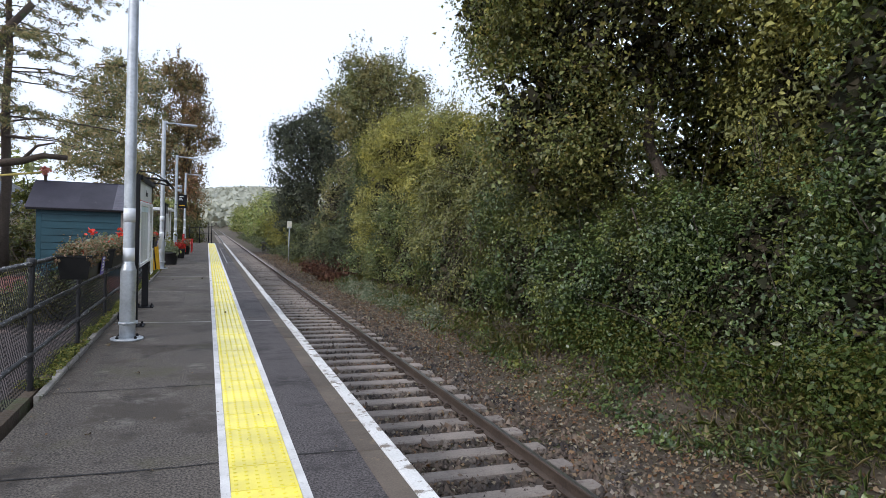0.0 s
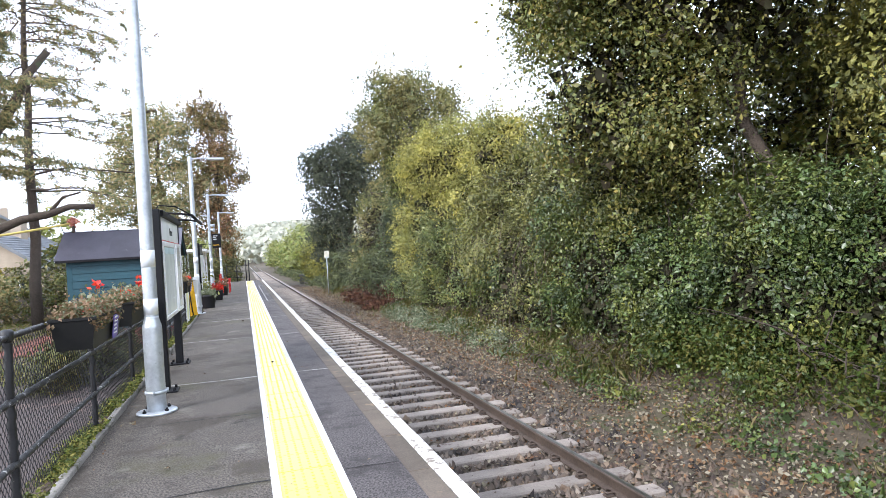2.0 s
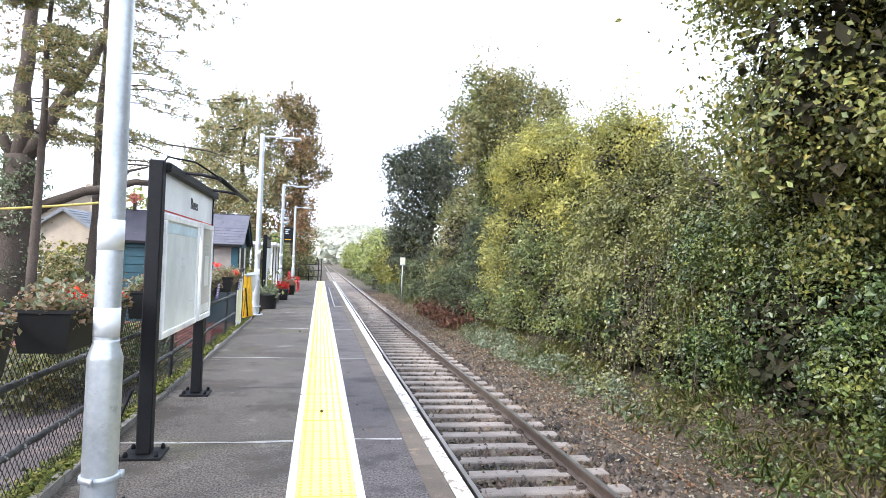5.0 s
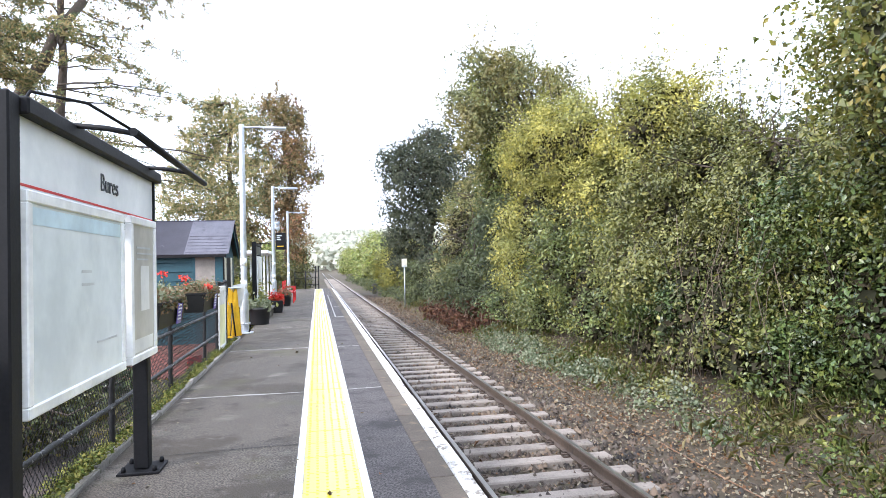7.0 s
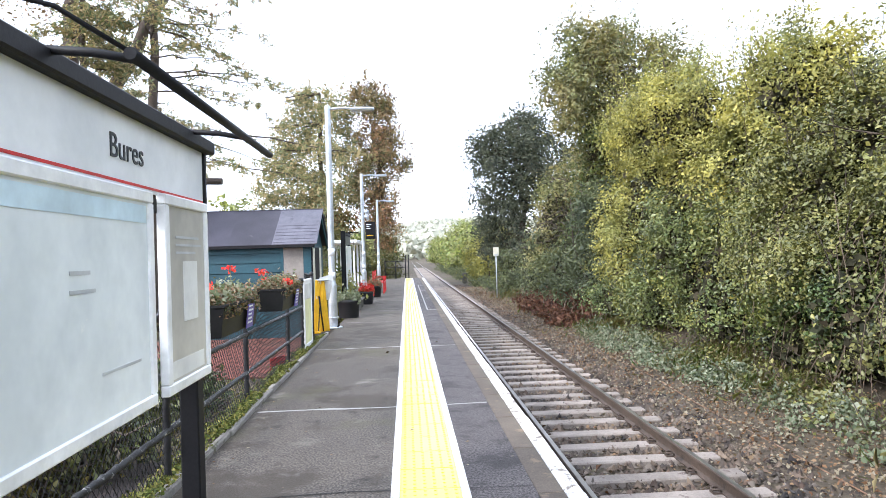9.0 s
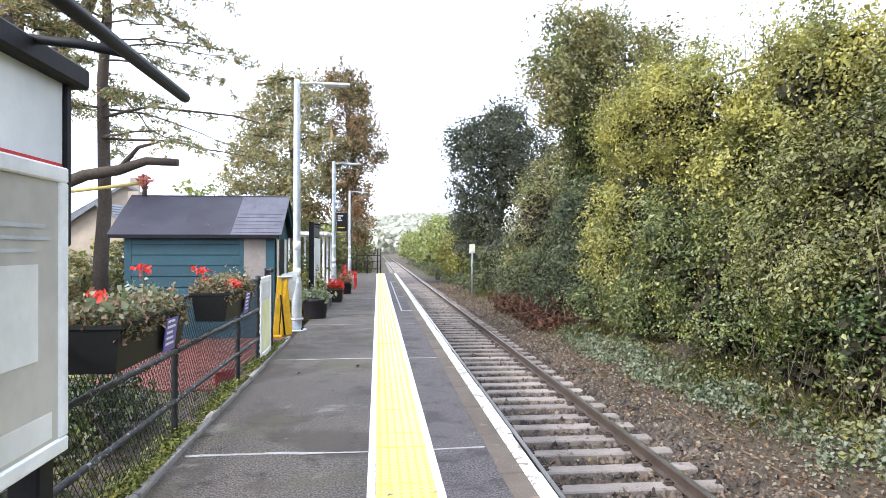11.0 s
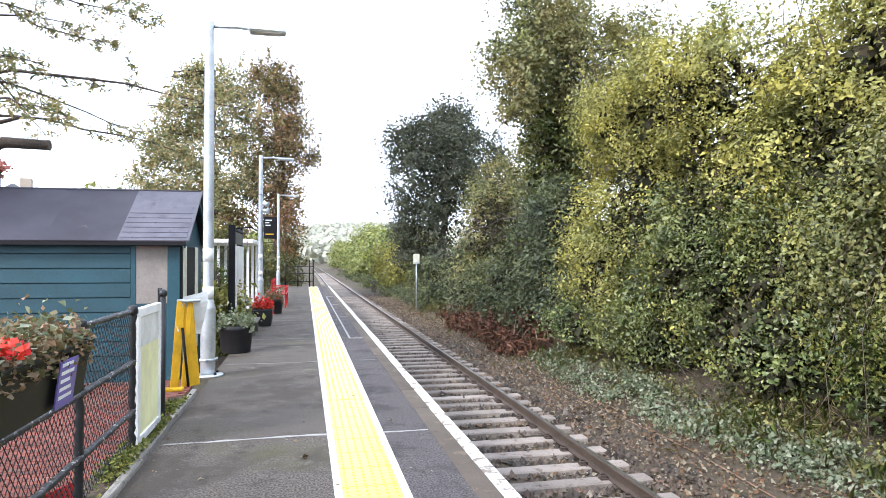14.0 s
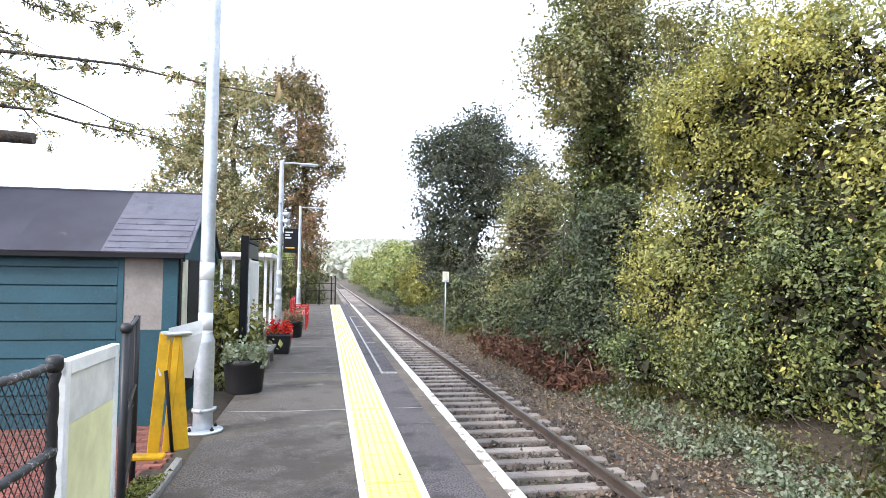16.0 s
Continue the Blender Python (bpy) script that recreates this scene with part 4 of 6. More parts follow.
c, out = cloud(rng, [(-1.5, 0.5, 9.5, 3.5, 3.0, 2.6), (2.6, 0, 11.0, 3.6, 2.5, 2.0)], 4200, 14, 0.3, core=0.5)
part("crown", leaves("crown", rng, c, out, 0.09), FADED, old, "thin brown autumn leaves")


# ---- lamp columns ----
def lamp_post(y, x, label, extras=False):
    """A galvanised column: a bolted flange, a stout lower tube, a shoulder, a slimmer upper tube and an arm with a flat lantern."""
    thing = empty("lamp_post", pose(x, y, 0), label, "lamp post", "platform lamp posts")
    part("flange", lathe(bmesh.new(), [(0.20, 0.0), (0.205, 0.006), (0.205, 0.020), (0.195, 0.026), (0.11, 0.028)], 24), GALV, thing)
    for k in range(4):
        a = math.pi / 4 + k * math.pi / 2
        part("bolt", lathe(bmesh.new(), [(0.020, 0.026), (0.020, 0.046), (0.010, 0.048), (0.010, 0.062)], 6, (0.155 * math.cos(a), 0.155 * math.sin(a))), BLACK, thing)
    part("lower_tube", lathe(bmesh.new(), [(0.098, 0.02), (0.098, 0.19), (0.098, 0.91), (0.098, 0.925), (0.095, 0.935), (0.076, 1.0), (0.073, 1.012), (0.0725, 1.03)], 24), GALV, thing)
    part("collar", lathe(bmesh.new(), [(0.098, 0.20), (0.112, 0.205), (0.112, 0.235), (0.098, 0.24)], 24), GALV, thing)
    for a in (0.4, 2.5, 4.6):
        part("collar_bolt", lathe(bmesh.new(), [(0.016, 0.20), (0.016, 0.245)], 6, (0.118 * math.cos(a), 0.118 * math.sin(a))), GALV, thing)
    part("upper_tube", lathe(bmesh.new(), [(0.072, 1.0), (0.072, 1.02), (0.070, 2.6), (0.062, 4.62), (0.062, 4.855), (0.061, 4.86), (0.05, 4.87)], 20), GALV, thing)
    for z0, z1 in ((1.05, 1.22), (1.56, 1.74)):
        part("label_band", lathe(bmesh.new(), [(0.0735, z0), (0.0735, z1)], 20), BAND, thing)
    bm = bmesh.new()
    tube(bm, [(0.04, 0, 4.80), (0.35, 0, 4.815), (0.62, 0, 4.80)], [0.026, 0.024, 0.024], 8)
    part("arm", bm, GALV, thing)
    bm = boxed(0.52, 1.02, -0.11, 0.11, 4.755, 4.815, bevel=0.02)
    for v in bm.verts:
        if v.co.x > 0.8:
            v.co.y *= 0.75
    head = part("lantern", bm, GALV, thing)
    part("lens", boxed(0.62, 0.95, -0.07, 0.07, 4.748, 4.754), BAND, head)
    if extras:
        bm = boxed(0.10, 0.50, -0.09, 0.09, 2.24, 2.93, bevel=0.015)
        scr = part("display_case", bm, BLACK, thing, "black departure display")
        for k, (z, w, m) in enumerate(((2.80, 0.20, BAND), (2.72, 0.12, BAND), (2.64, 0.16, BAND), (2.36, 0.26, SALT_YELLOW))):
            part("text_bar", boxed(0.15, 0.15 + w, -0.096, -0.091, z, z + 0.035), m, scr)
        part("bracket", boxed(0.05, 0.14, -0.03, 0.03, 2.6, 2.66), GALV, thing)
        for z in (3.15, 3.36):
            bm = bmesh.new()
            tube(bm, [(0.02, 0.0, z), (0.12, -0.02, z - 0.02), (0.24, -0.05, z - 0.05)], [0.03, 0.06, 0.10], 10)
            part("loudspeaker", bm, GALV, thing)
        part("camera_box", boxed(-0.05, 0.06, -0.20, 0.05, 3.62, 3.72, bevel=0.01), GALV, thing)
    return thing


lamp_post(11.04, -1.075, "tall galvanised steel lamp post bolted to the platform")
lamp_post(24.7, -1.50, "tall galvanised steel lamp post beside the green hut")
lamp_post(36.4, -1.58, "galvanised lamp post carrying a departure display and loudspeakers", True)
lamp_post(48.6, -1.52, "tall galvanised steel lamp post near the platform end")


# ---- running-in board with notice cases ----
def letters(text, size, material, parent, m):
    cu = bpy.data.curves.new("letters", "FONT")
    cu.body, cu.size, cu.extrude, cu.align_x, cu.align_y = text, size, 0.003, "CENTER", "CENTER"
    tmp = bpy.data.objects.new("letters", cu)
    scene.collection.objects.link(tmp)
    me = bpy.data.meshes.new_from_object(tmp.evaluated_get(bpy.context.evaluated_depsgraph_get()))
    bpy.data.objects.remove(tmp)
    me.materials.clear()
    me.materials.append(material)
    ob = part("lettering", me, material, parent)
    ob.matrix_local = m
    return ob


FACE_X = pose(0, 0, 0, 90, 0, 90)


def case(parent, y0, y1, z0, z1, x, frame_m, paper, name, detail):
    """A shallow framed notice case with its sheet, hung on the face of a board."""
    w = 0.055
    c = part(name, boxed(x, x + 0.03, y0 + w, y1 - w, z0 + w, z1 - w), paper, parent)
    for nm, a in (("frame_top", (y0, y1, z1 - w, z1)), ("frame_bottom", (y0, y1, z0, z0 + w)), ("frame_side", (y0, y0 + w, z0 + w, z1 - w)), ("frame_side", (y1 - w, y1, z0 + w, z1 - w))):
        part(nm, boxed(x - 0.005, x + 0.042, *a, bevel=0.006), frame_m, c)
    for k, (a, b, p, q, m) in enumerate(detail):
        part("printed_bar", boxed(x + 0.0302, x + 0.0325, a, b, p, q), m, c)
    return c


GREY_INK = surface("grey_print", (0.52, 0.55, 0.57), (0.46, 0.48, 0.50), 30, 3, 0.5, bump=0.0)
PALE_BLUE = surface("pale_blue_print", (0.60, 0.74, 0.82), (0.54, 0.68, 0.76), 20, 3, 0.4, bump=0.0)
DARK_INK = surface("dark_print", (0.03, 0.035, 0.045), (0.02, 0.022, 0.03), 30, 3, 0.4, bump=0.0)
PAPER = surface("white_paper", (0.76, 0.76, 0.74), (0.68, 0.68, 0.66), 12, 2, 0.5, bump=0.0)
TAN_PAPER = surface("faded_tan_sheet", (0.52, 0.50, 0.45), (0.44, 0.42, 0.38), 6, 1.5, 0.45, bump=0.0)

board = empty("station_sign", pose(-1.15, 12.2, 0), "station name board with notice cases on black posts", "station sign")
for y, x0 in ((0.0, -0.015), (2.26, -0.05)):
    x1 = x0 + 0.107
    p = part("post", boxed(x0, x1, y - 0.054, y + 0.054, 0.02, 2.27 if y < 1 else 2.19, bevel=0.008), BLACK, board)
    part("foot_plate", boxed(x0 - 0.095, x1 + 0.095, y - 0.15, y + 0.15, 0.0, 0.02, bevel=0.004), BLACK, p)
    for sx in (x0 - 0.055, x1 + 0.055):
        for sy in (-0.11, 0.11):
            part("anchor_bolt", lathe(bmesh.new(), [(0.018, 0.02), (0.018, 0.042), (0.009, 0.06)], 6, (sx, y + sy)), BLACK, p)
part("header_beam", boxed(-0.015, 0.125, 0.056, 2.44, 2.19, 2.27, bevel=0.01), BLACK, board)
part("end_cap", boxed(0.06, 0.09, 2.33, 2.37, 1.60, 2.188, bevel=0.006), BLACK, board)
name_panel = part("name_panel", boxed(0.062, 0.077, 0.06, 2.325, 1.87, 2.188), SIGN_WHITE, board, "white enamel name panel")
part("red_line", boxed(0.0772, 0.0792, 0.06, 2.32, 1.885, 1.897), RED, name_panel)
letters("Bures", 0.15, DARK_INK, name_panel, Matrix.Translation((0.0785, 1.29, 2.03)) @ FACE_X)
part("backing_board", boxed(0.015, 0.056, 0.12, 1.46, 0.90, 1.86), FRAME_WHITE, board)
case(board, 0.08, 1.50, 0.87, 1.87, 0.064, FRAME_WHITE, NOTICE, "large_notice_case",
     [(0.15, 1.43, 1.72, 1.80, PALE_BLUE), (0.75, 0.90, 1.50, 1.515, GREY_INK), (0.75, 0.94, 1.43, 1.445, GREY_INK), (0.98, 1.34, 1.10, 1.112, GREY_INK)])
part("case_bracket", boxed(-0.03, 0.07, 1.51, 1.63, 1.78, 1.85), BLACK, board)
case(board, 1.64, 2.31, 0.87, 1.88, 0.066, FRAME_WHITE, TAN_PAPER, "small_notice_case",
     [(1.90, 2.12, 1.22, 1.54, PAPER), (1.80, 2.16, 1.66, 1.674, GREY_INK), (1.80, 2.20, 1.62, 1.632, GREY_INK), (1.80, 2.10, 1.58, 1.592, GREY_INK), (1.71, 2.21, 0.94, 1.03, PAPER)])
bm = bmesh.new()
tube(bm, [(0.42, 0.52, 2.215), (0.42, 2.62, 2.215)], 0.022, 8)
lamp_bar = part("sign_light", bm, BLACK, board, "slim black light bar")
for y in (0.62, 2.05):
    bm = bmesh.new()
    tube(bm, [(0.10, y, 2.262), (0.26, y, 2.25), (0.42, y, 2.22)], 0.016, 6)
    part("light_arm", bm, BLACK, lamp_bar)
bm = bmesh.new()
tube(bm, [(0.42, 0.54, 2.22), (0.24, 0.42, 2.33), (0.05, 0.26, 2.34), (-0.04, 0.2, 2.15)], 0.009, 5)
part("cable", bm, BLACK, board)
bm = bmesh.new()
tube(bm, [(-0.10, -0.13, 0.0), (-0.16, -0.12, 0.15), (-0.12, -0.04, 0.35), (-0.07, -0.02, 0.5)], 0.012, 5)
part("conduit", bm, BLACK, board)

sign2 = empty("notice_board", pose(-1.74, 29.8, 0), "black-posted station notice board further along the platform", "notice board")
for y in (0.0, 1.7):
    part("post", boxed(-0.065, 0.065, y - 0.065, y + 0.065, 0.0, 2.32, bevel=0.008), BLACK, sign2)
part("header_beam", boxed(-0.06, 0.07, -0.06, 1.80, 2.20, 2.28, bevel=0.01), BLACK, sign2)
part("name_panel", boxed(0.04, 0.068, 0.07, 1.66, 1.92, 2.18), DARK_INK, sign2)
case(sign2, 0.08, 1.68, 0.55, 1.88, 0.05, FRAME_WHITE, SIGN_WHITE, "notice_case", [])
bm = bmesh.new()
tube(bm, [(0.06, 0.1, 2.26), (0.4, 0.1, 2.28), (0.4, 1.7, 2.28)], 0.016, 6)
part("sign_light", bm, BLACK, sign2)

# ---- fence with chain-link mesh ----
FX = -1.60
fence = empty("fence", pose(FX, 0, 0), "black tubular fence with chain-link mesh behind the kerb", "fence")
posts = [1.35, 3.68, 6.01, 8.40, 10.72, 12.97, 15.28, 17.54, 19.93, 21.2]
frng = np.random.default_rng(9)


def rough_tube(points, r, sides=7):
    """A bar wound with fence wire, so its surface is a little uneven."""
    bm = bmesh.new()
    a, b = Vector(points[0]), Vector(points[-1])
    n = max(2, int((b - a).length / 0.045))
    tube(bm, [tuple(a + (b - a) * k / n + Vector(frng.normal(0, 0.0022, 3))) for k in range(n + 1)], [r * (1.18 if k % 2 else 0.92) for k in range(n + 1)], sides)
    return bm


for y in posts:
    p = part("post", rough_tube([(0, y, -0.3), (0, y, 1.16)], 0.026), FENCE, fence)
    part("knuckle", lathe(bmesh.new(), [(0.03, 1.13), (0.042, 1.15), (0.042, 1.20), (0.025, 1.215)], 10, (0, y)), FENCE, p)
for y0, y1 in zip(posts, posts[1:]):
    part("top_rail", rough_tube([(0, y0, 1.165), (0, y1, 1.165)], 0.020), FENCE_TOP, fence, "worn black top rail with highlights painted as pale flecks")
    part("middle_rail", rough_tube([(0.012, y0, 0.745), (0.012, y1, 0.745)], 0.021), FENCE_TOP, fence)
    part("bottom_rail", rough_tube([(0.012, y0, 0.34), (0.012, y1, 0.34)], 0.021), FENCE_TOP, fence)


def chain_link(y0, y1, z0, z1, pitch=0.062):
    """Slanting wires both ways, bent past each other."""
    vs, fs = [], []

    def wire(a, b, off):
        d = np.array(b) - np.array(a)
        if np.linalg.norm(d) < 0.01:
            return
        d = d / np.linalg.norm(d)
        u = np.array([1.0, 0, 0]) * 0.0027
        w = np.cross(d, [1.0, 0, 0]) * 0.0027
        k = len(vs)
        for e in (a, b):
            c = np.array([off, e[1], e[2]])
            vs.extend([c + u, c - 0.5 * u + 0.87 * w, c - 0.5 * u - 0.87 * w])
        for q in range(3):
            fs.append((k + q, k + (q + 1) % 3, k + 3 + (q + 1) % 3, k + 3 + q))

    h = z1 - z0
    slope = 1.25
    y = y0 - h / slope
    while y < y1:
        for s in (0, 1):
            a, b = (y, z0), (y + h / slope, z1)
            if a[0] < y0:
                a = (y0, z0 + (y0 - y) * slope)
            if b[0] > y1:
                b = (y1, z0 + (y1 - y) * slope)
            if s == 0:
                wire((0, a[0], a[1]), (0, b[0], b[1]), -0.018)
            else:
                wire((0, y0 + y1 - a[0], a[1]), (0, y0 + y1 - b[0], b[1]), -0.021)
        y += pitch
    me = bpy.data.meshes.new("chain_link")
    me.from_pydata([tuple(v) for v in vs], [], fs)
    return me


for y0, y1 in zip(posts, posts[1:]):
    if y1 > 3:
        part("chain_link", chain_link(y0, y1, 0.02, 1.16), WIRE, fence)

fence2 = empty("fence", pose(FX, 22.2, 0), "short dark mesh fence panel joining the green hut", "fence")
bm = bmesh.new()
p0, p1 = (0.0, 0.15, 0), (-0.35, 1.7, 0)
for f in (0.0, 1.0):
    q = (p0[0] + (p1[0] - p0[0]) * f, p0[1] + (p1[1] - p0[1]) * f)
    part("post", tube(bmesh.new(), [(q[0], q[1], -0.3), (q[0], q[1], 1.24)], 0.028, 8), FENCE, fence2)
for z in (1.22, 0.62, 0.10):
    part("rail", tube(bmesh.new(), [(p0[0], p0[1], z), (p1[0], p1[1], z)], 0.016, 6), FENCE, fence2)
ob = part("chain_link", chain_link(0, 1.59, 0.02, 1.22, 0.022), WIRE, fence2)
ob.matrix_local = Matrix.Translation(p0) @ pose(0, 0, 0, 0, 0, math.degrees(math.atan2(0.35, 1.55)))
part("post_cap", lathe(bmesh.new(), [(0.03, 1.22), (0.042, 1.24), (0.038, 1.275), (0.015, 1.29)], 8, (p0[0], p0[1])), FENCE, fence2)

# white framed board on the end of the fence
wb = empty("fence_notice", pose(-1.585, 21.25, 0), "white-framed pale yellow board on the fence end", "board")
part("panel", boxed(-0.012, 0.012, 0.05, 0.79, 0.08, 0.84), surface("pale_yellow_sheet", (0.86, 0.84, 0.50), (0.80, 0.78, 0.44), 15, 2, 0.5, bump=0.02), wb)
part("upper_panel", boxed(-0.012, 0.012, 0.05, 0.79, 0.842, 1.12), surface("grimy_white_sheet", (0.74, 0.74, 0.72), (0.60, 0.60, 0.58), 15, 3, 0.5, bump=0.02), wb, "grimy white sheet")
for nm, a in (("frame_side", (0.0, 0.06, 0.03, 1.18)), ("frame_side", (0.78, 0.84, 0.03, 1.18)), ("frame_top", (0.06, 0.78, 1.10, 1.18)), ("frame_bottom", (0.06, 0.78, 0.03, 0.10))):
    part(nm, boxed(-0.025, 0.025, *a, bevel=0.006), FRAME_WHITE, wb)

# ---- planters on the fence ----
PURPLE = surface("purple_label", (0.16, 0.12, 0.42), (0.12, 0.09, 0.34), 20, 3, 0.5, bump=0.0)
TROUGH = surface("worn_dark_plastic", (0.010, 0.010, 0.010), (0.005, 0.005, 0.005), 30, 4, 0.55, bump=0.15, spec=0.25, stain=(0.045, 0.038, 0.026), stain_at=0.62, stain_scale=5)


def spray(rng, x0, x1, y0, y1, z, n, up, size, droop=0.0):
    c = np.stack([rng.uniform(x0, x1, n), rng.uniform(y0, y1, n), z + np.abs(rng.normal(0, up, n))], 1)
    edge = np.minimum(np.abs(c[:, 0] - x0), np.abs(c[:, 0] - x1))
    c[:, 2] -= droop * (edge < 0.05) * rng.random(n)
    return leaves("spray", rng, c, np.tile([0, 0, 0.7], (n, 1)), size, 0.7, 0.9)


def flower_heads(rng, spots, r=0.027, petals=22):
    pts = np.concatenate([np.array(s) + rng.normal(0, r, (petals, 3)) * [1, 1, 0.6] for s in spots])
    return leaves("flower_heads", rng, pts, np.tile([0, -0.4, 0.7], (len(pts), 1)), 0.034, 0.85, 0.8)


def trough(y, label, seed, reds, green=0.4, tag=True, dead=0.6):
    """A tapered dark trough hung on the fence's top rail, with geraniums going over."""
    rng = np.random.default_rng(seed)
    thing = empty("flower_trough", pose(-1.385, y, 0.955), label, "planter", "fence planters")
    ln = 1.06
    bm = bmesh.new()
    prof = [(0.125, 0.0, 0.0), (0.155, 0.03, 0.225), (0.168, 0.04, 0.23), (0.168, 0.04, 0.25), (0.145, 0.02, 0.25), (0.12, 0.0, 0.15)]
    rings = [[bm.verts.new((sx * w, (0 - e) if sy < 0 else ln + e, z)) for sx, sy in ((-1, -1), (1, -1), (1, 1), (-1, 1))] for w, e, z in prof]
    for r0, r1 in zip(rings, rings[1:]):
        for k in range(4):
            bm.faces.new((r0[k], r0[(k + 1) % 4], r1[(k + 1) % 4], r1[k]))
    bm.faces.new(rings[0][::-1])
    bm.faces.new(rings[-1])
    part("trough", bm, TROUGH, thing, "dark plastic trough")
    if tag:
        lab = part("label_plate", boxed(0.145, 0.152, ln * 0.60, ln * 0.60 + 0.21, 0.02, 0.225), PURPLE, thing, "purple label")
        lab.rotation_euler = (0, 0.12, 0)
        for k in range(5):
            b = part("text_bar", boxed(0.1525, 0.154, ln * 0.60 + 0.02, ln * 0.60 + 0.19 - 0.02 - 0.02 * (k % 3), 0.06 + 0.035 * k, 0.075 + 0.035 * k), BAND, lab)
    tagged(part("dry_growth", spray(rng, -0.18, 0.18, -0.04, ln + 0.04, 0.23, int(3000 * dead), 0.065, 0.030, 0.10), FADED, thing, "faded brown stems and leaves"), kind="stuff")
    tagged(part("green_growth", spray(rng, -0.15, 0.16, 0.0, ln, 0.23, int(2000 * green), 0.07, 0.038, 0.08), GREY_GREEN, thing), kind="stuff")
    if reds:
        spots = [(rng.uniform(-0.15, 0.18), rng.uniform(0.0, ln), 0.29 + 0.22 * rng.random() ** 2) for _ in range(reds)]
        for s in spots:
            part("flower_stem", tube(bmesh.new(), [(s[0] * 0.6, s[1], 0.2), (s[0] * 0.9, s[1] + 0.01, s[2] * 0.7 + 0.06), s], 0.004, 4), FADED, thing)
        tagged(part("flower_growth", flower_heads(rng, spots), GERANIUM, thing, "red geranium flowers"), kind="stuff")
    return thing


trough(9.15, "dark plastic trough of faded brown flowers on the fence", 201, 2, 0.35, True, 1.0)
trough(10.95, "dark trough of red geraniums hung on the fence", 202, 7, 0.5, False, 0.8)
trough(13.1, "dark trough of red geraniums beside the name board", 205, 4, 0.8, False, 0.5)
trough(15.48, "dark trough of faded geraniums with a purple label", 203, 2, 0.9, True, 0.9)
trough(17.82, "dark trough of tall red geraniums with a purple label", 204, 5, 0.5, True, 1.0)

# ---- green hut ----
HX0, HX1, HY0, HY1, HZ0, EAVE, RIDGE = -5.62, -2.30, 27.12, 29.6, -0.52, 1.88, 2.86
hut = empty("garden_hut", pose(0, 0, 0), "teal-green boarded wooden hut with dark felt roof", "hut")
part("core_wall", boxed(HX0 + 0.03, HX1 - 0.03, HY0 + 0.03, HY1, HZ0, EAVE - 0.02), GREEN_BOARD, hut, "green-painted wall")
z = HZ0
k = 0
while z < EAVE - 0.1:
    h = min(0.245, EAVE - 0.04 - z)
    bm = boxed(HX0 + 0.16, -3.08, 0, 0.03, 0.004, h - 0.006, bevel=0.004)
    for v in bm.verts:
        if v.co.y < 0.015 and v.co.z < 0.05:
            v.co.y -= 0.016
    ob = part("weatherboard", bm, GREEN_BOARD, hut)
    ob.location = (0, HY0 - 0.002, z)
    z += 0.245
for x0, x1 in ((HX0, HX0 + 0.16), (-3.08, -3.0), (-2.50, HX1)):
    part("corner_board", boxed(x0, x1, HY0 - 0.012, HY0 + 0.028, HZ0, EAVE - 0.03, bevel=0.005), GREEN_BOARD, hut)
part("boarded_window", boxed(-3.0, -2.50, HY0 - 0.002, HY0 + 0.028, 0.84, EAVE - 0.06), PLY, hut, "bare plywood panel over the window")
part("panel_below", boxed(-3.0, -2.50, HY0, HY0 + 0.028, HZ0, 0.84), GREEN_BOARD, hut)
part("fascia", boxed(HX0 - 0.27, HX1 + 0.12, HY0 - 0.20, HY0 - 0.165, EAVE - 0.06, EAVE + 0.03, bevel=0.006), BLACK, hut, "dark fascia board")
RY = (HY0 + HY1) / 2
bm = bmesh.new()
gv2 = [(HX1 - 0.03, HY0 + 0.02, EAVE - 0.02), (HX1 - 0.03, HY1, EAVE - 0.02), (HX1 - 0.03, RY, RIDGE - 0.08)]
fa = [bm.verts.new(p) for p in gv2] + [bm.verts.new((p[0] - 0.03, p[1], p[2])) for p in gv2]
bm.faces.new(fa[:3])
bm.faces.new(fa[:2:-1])
for a, b in ((0, 1), (1, 2), (2, 0)):
    bm.faces.new((fa[a], fa[b], fa[3 + b], fa[3 + a]))
part("gable_end", bm, GREEN_BOARD, hut)
# felt strips on both slopes
slope = math.atan2(RIDGE - EAVE, RY - HY0 + 0.2)
run = math.hypot(RIDGE - EAVE, RY - HY0 + 0.2)
cuts = [HX0 - 0.30, HX0 + 1.25, HX1 - 0.95, HX1 + 0.16]
for x0, x1 in zip(cuts, cuts[1:]):
    ob = part("roof_felt", boxed(x0, x1 + 0.02, 0, run + 0.02, 0, 0.03, bevel=0.006), FELT_PALE if x0 > HX1 - 1 else FELT, hut)
    ob.matrix_local = Matrix.Translation((0, HY0 - 0.2, EAVE + (0.004 if x0 > HX1 - 1 else 0))) @ Matrix.Rotation(slope, 4, "X")
    if x0 > HX1 - 1:
        for q in range(6):
            st = part("felt_ridge", boxed(x0 + 0.03, x1 - 0.03, 0.16 * q + 0.08, 0.16 * q + 0.20, 0.030, 0.040, bevel=0.004), FELT_PALE, ob)
ob = part("roof_felt", boxed(cuts[0], cuts[-1], 0, run + 0.02, 0, 0.03), FELT, hut)
ob.matrix_local = Matrix.Translation((0, HY1 + 0.2, EAVE)) @ Matrix.Rotation(math.pi - slope, 4, "X") @ Matrix.Translation((0, 0, -0.03))
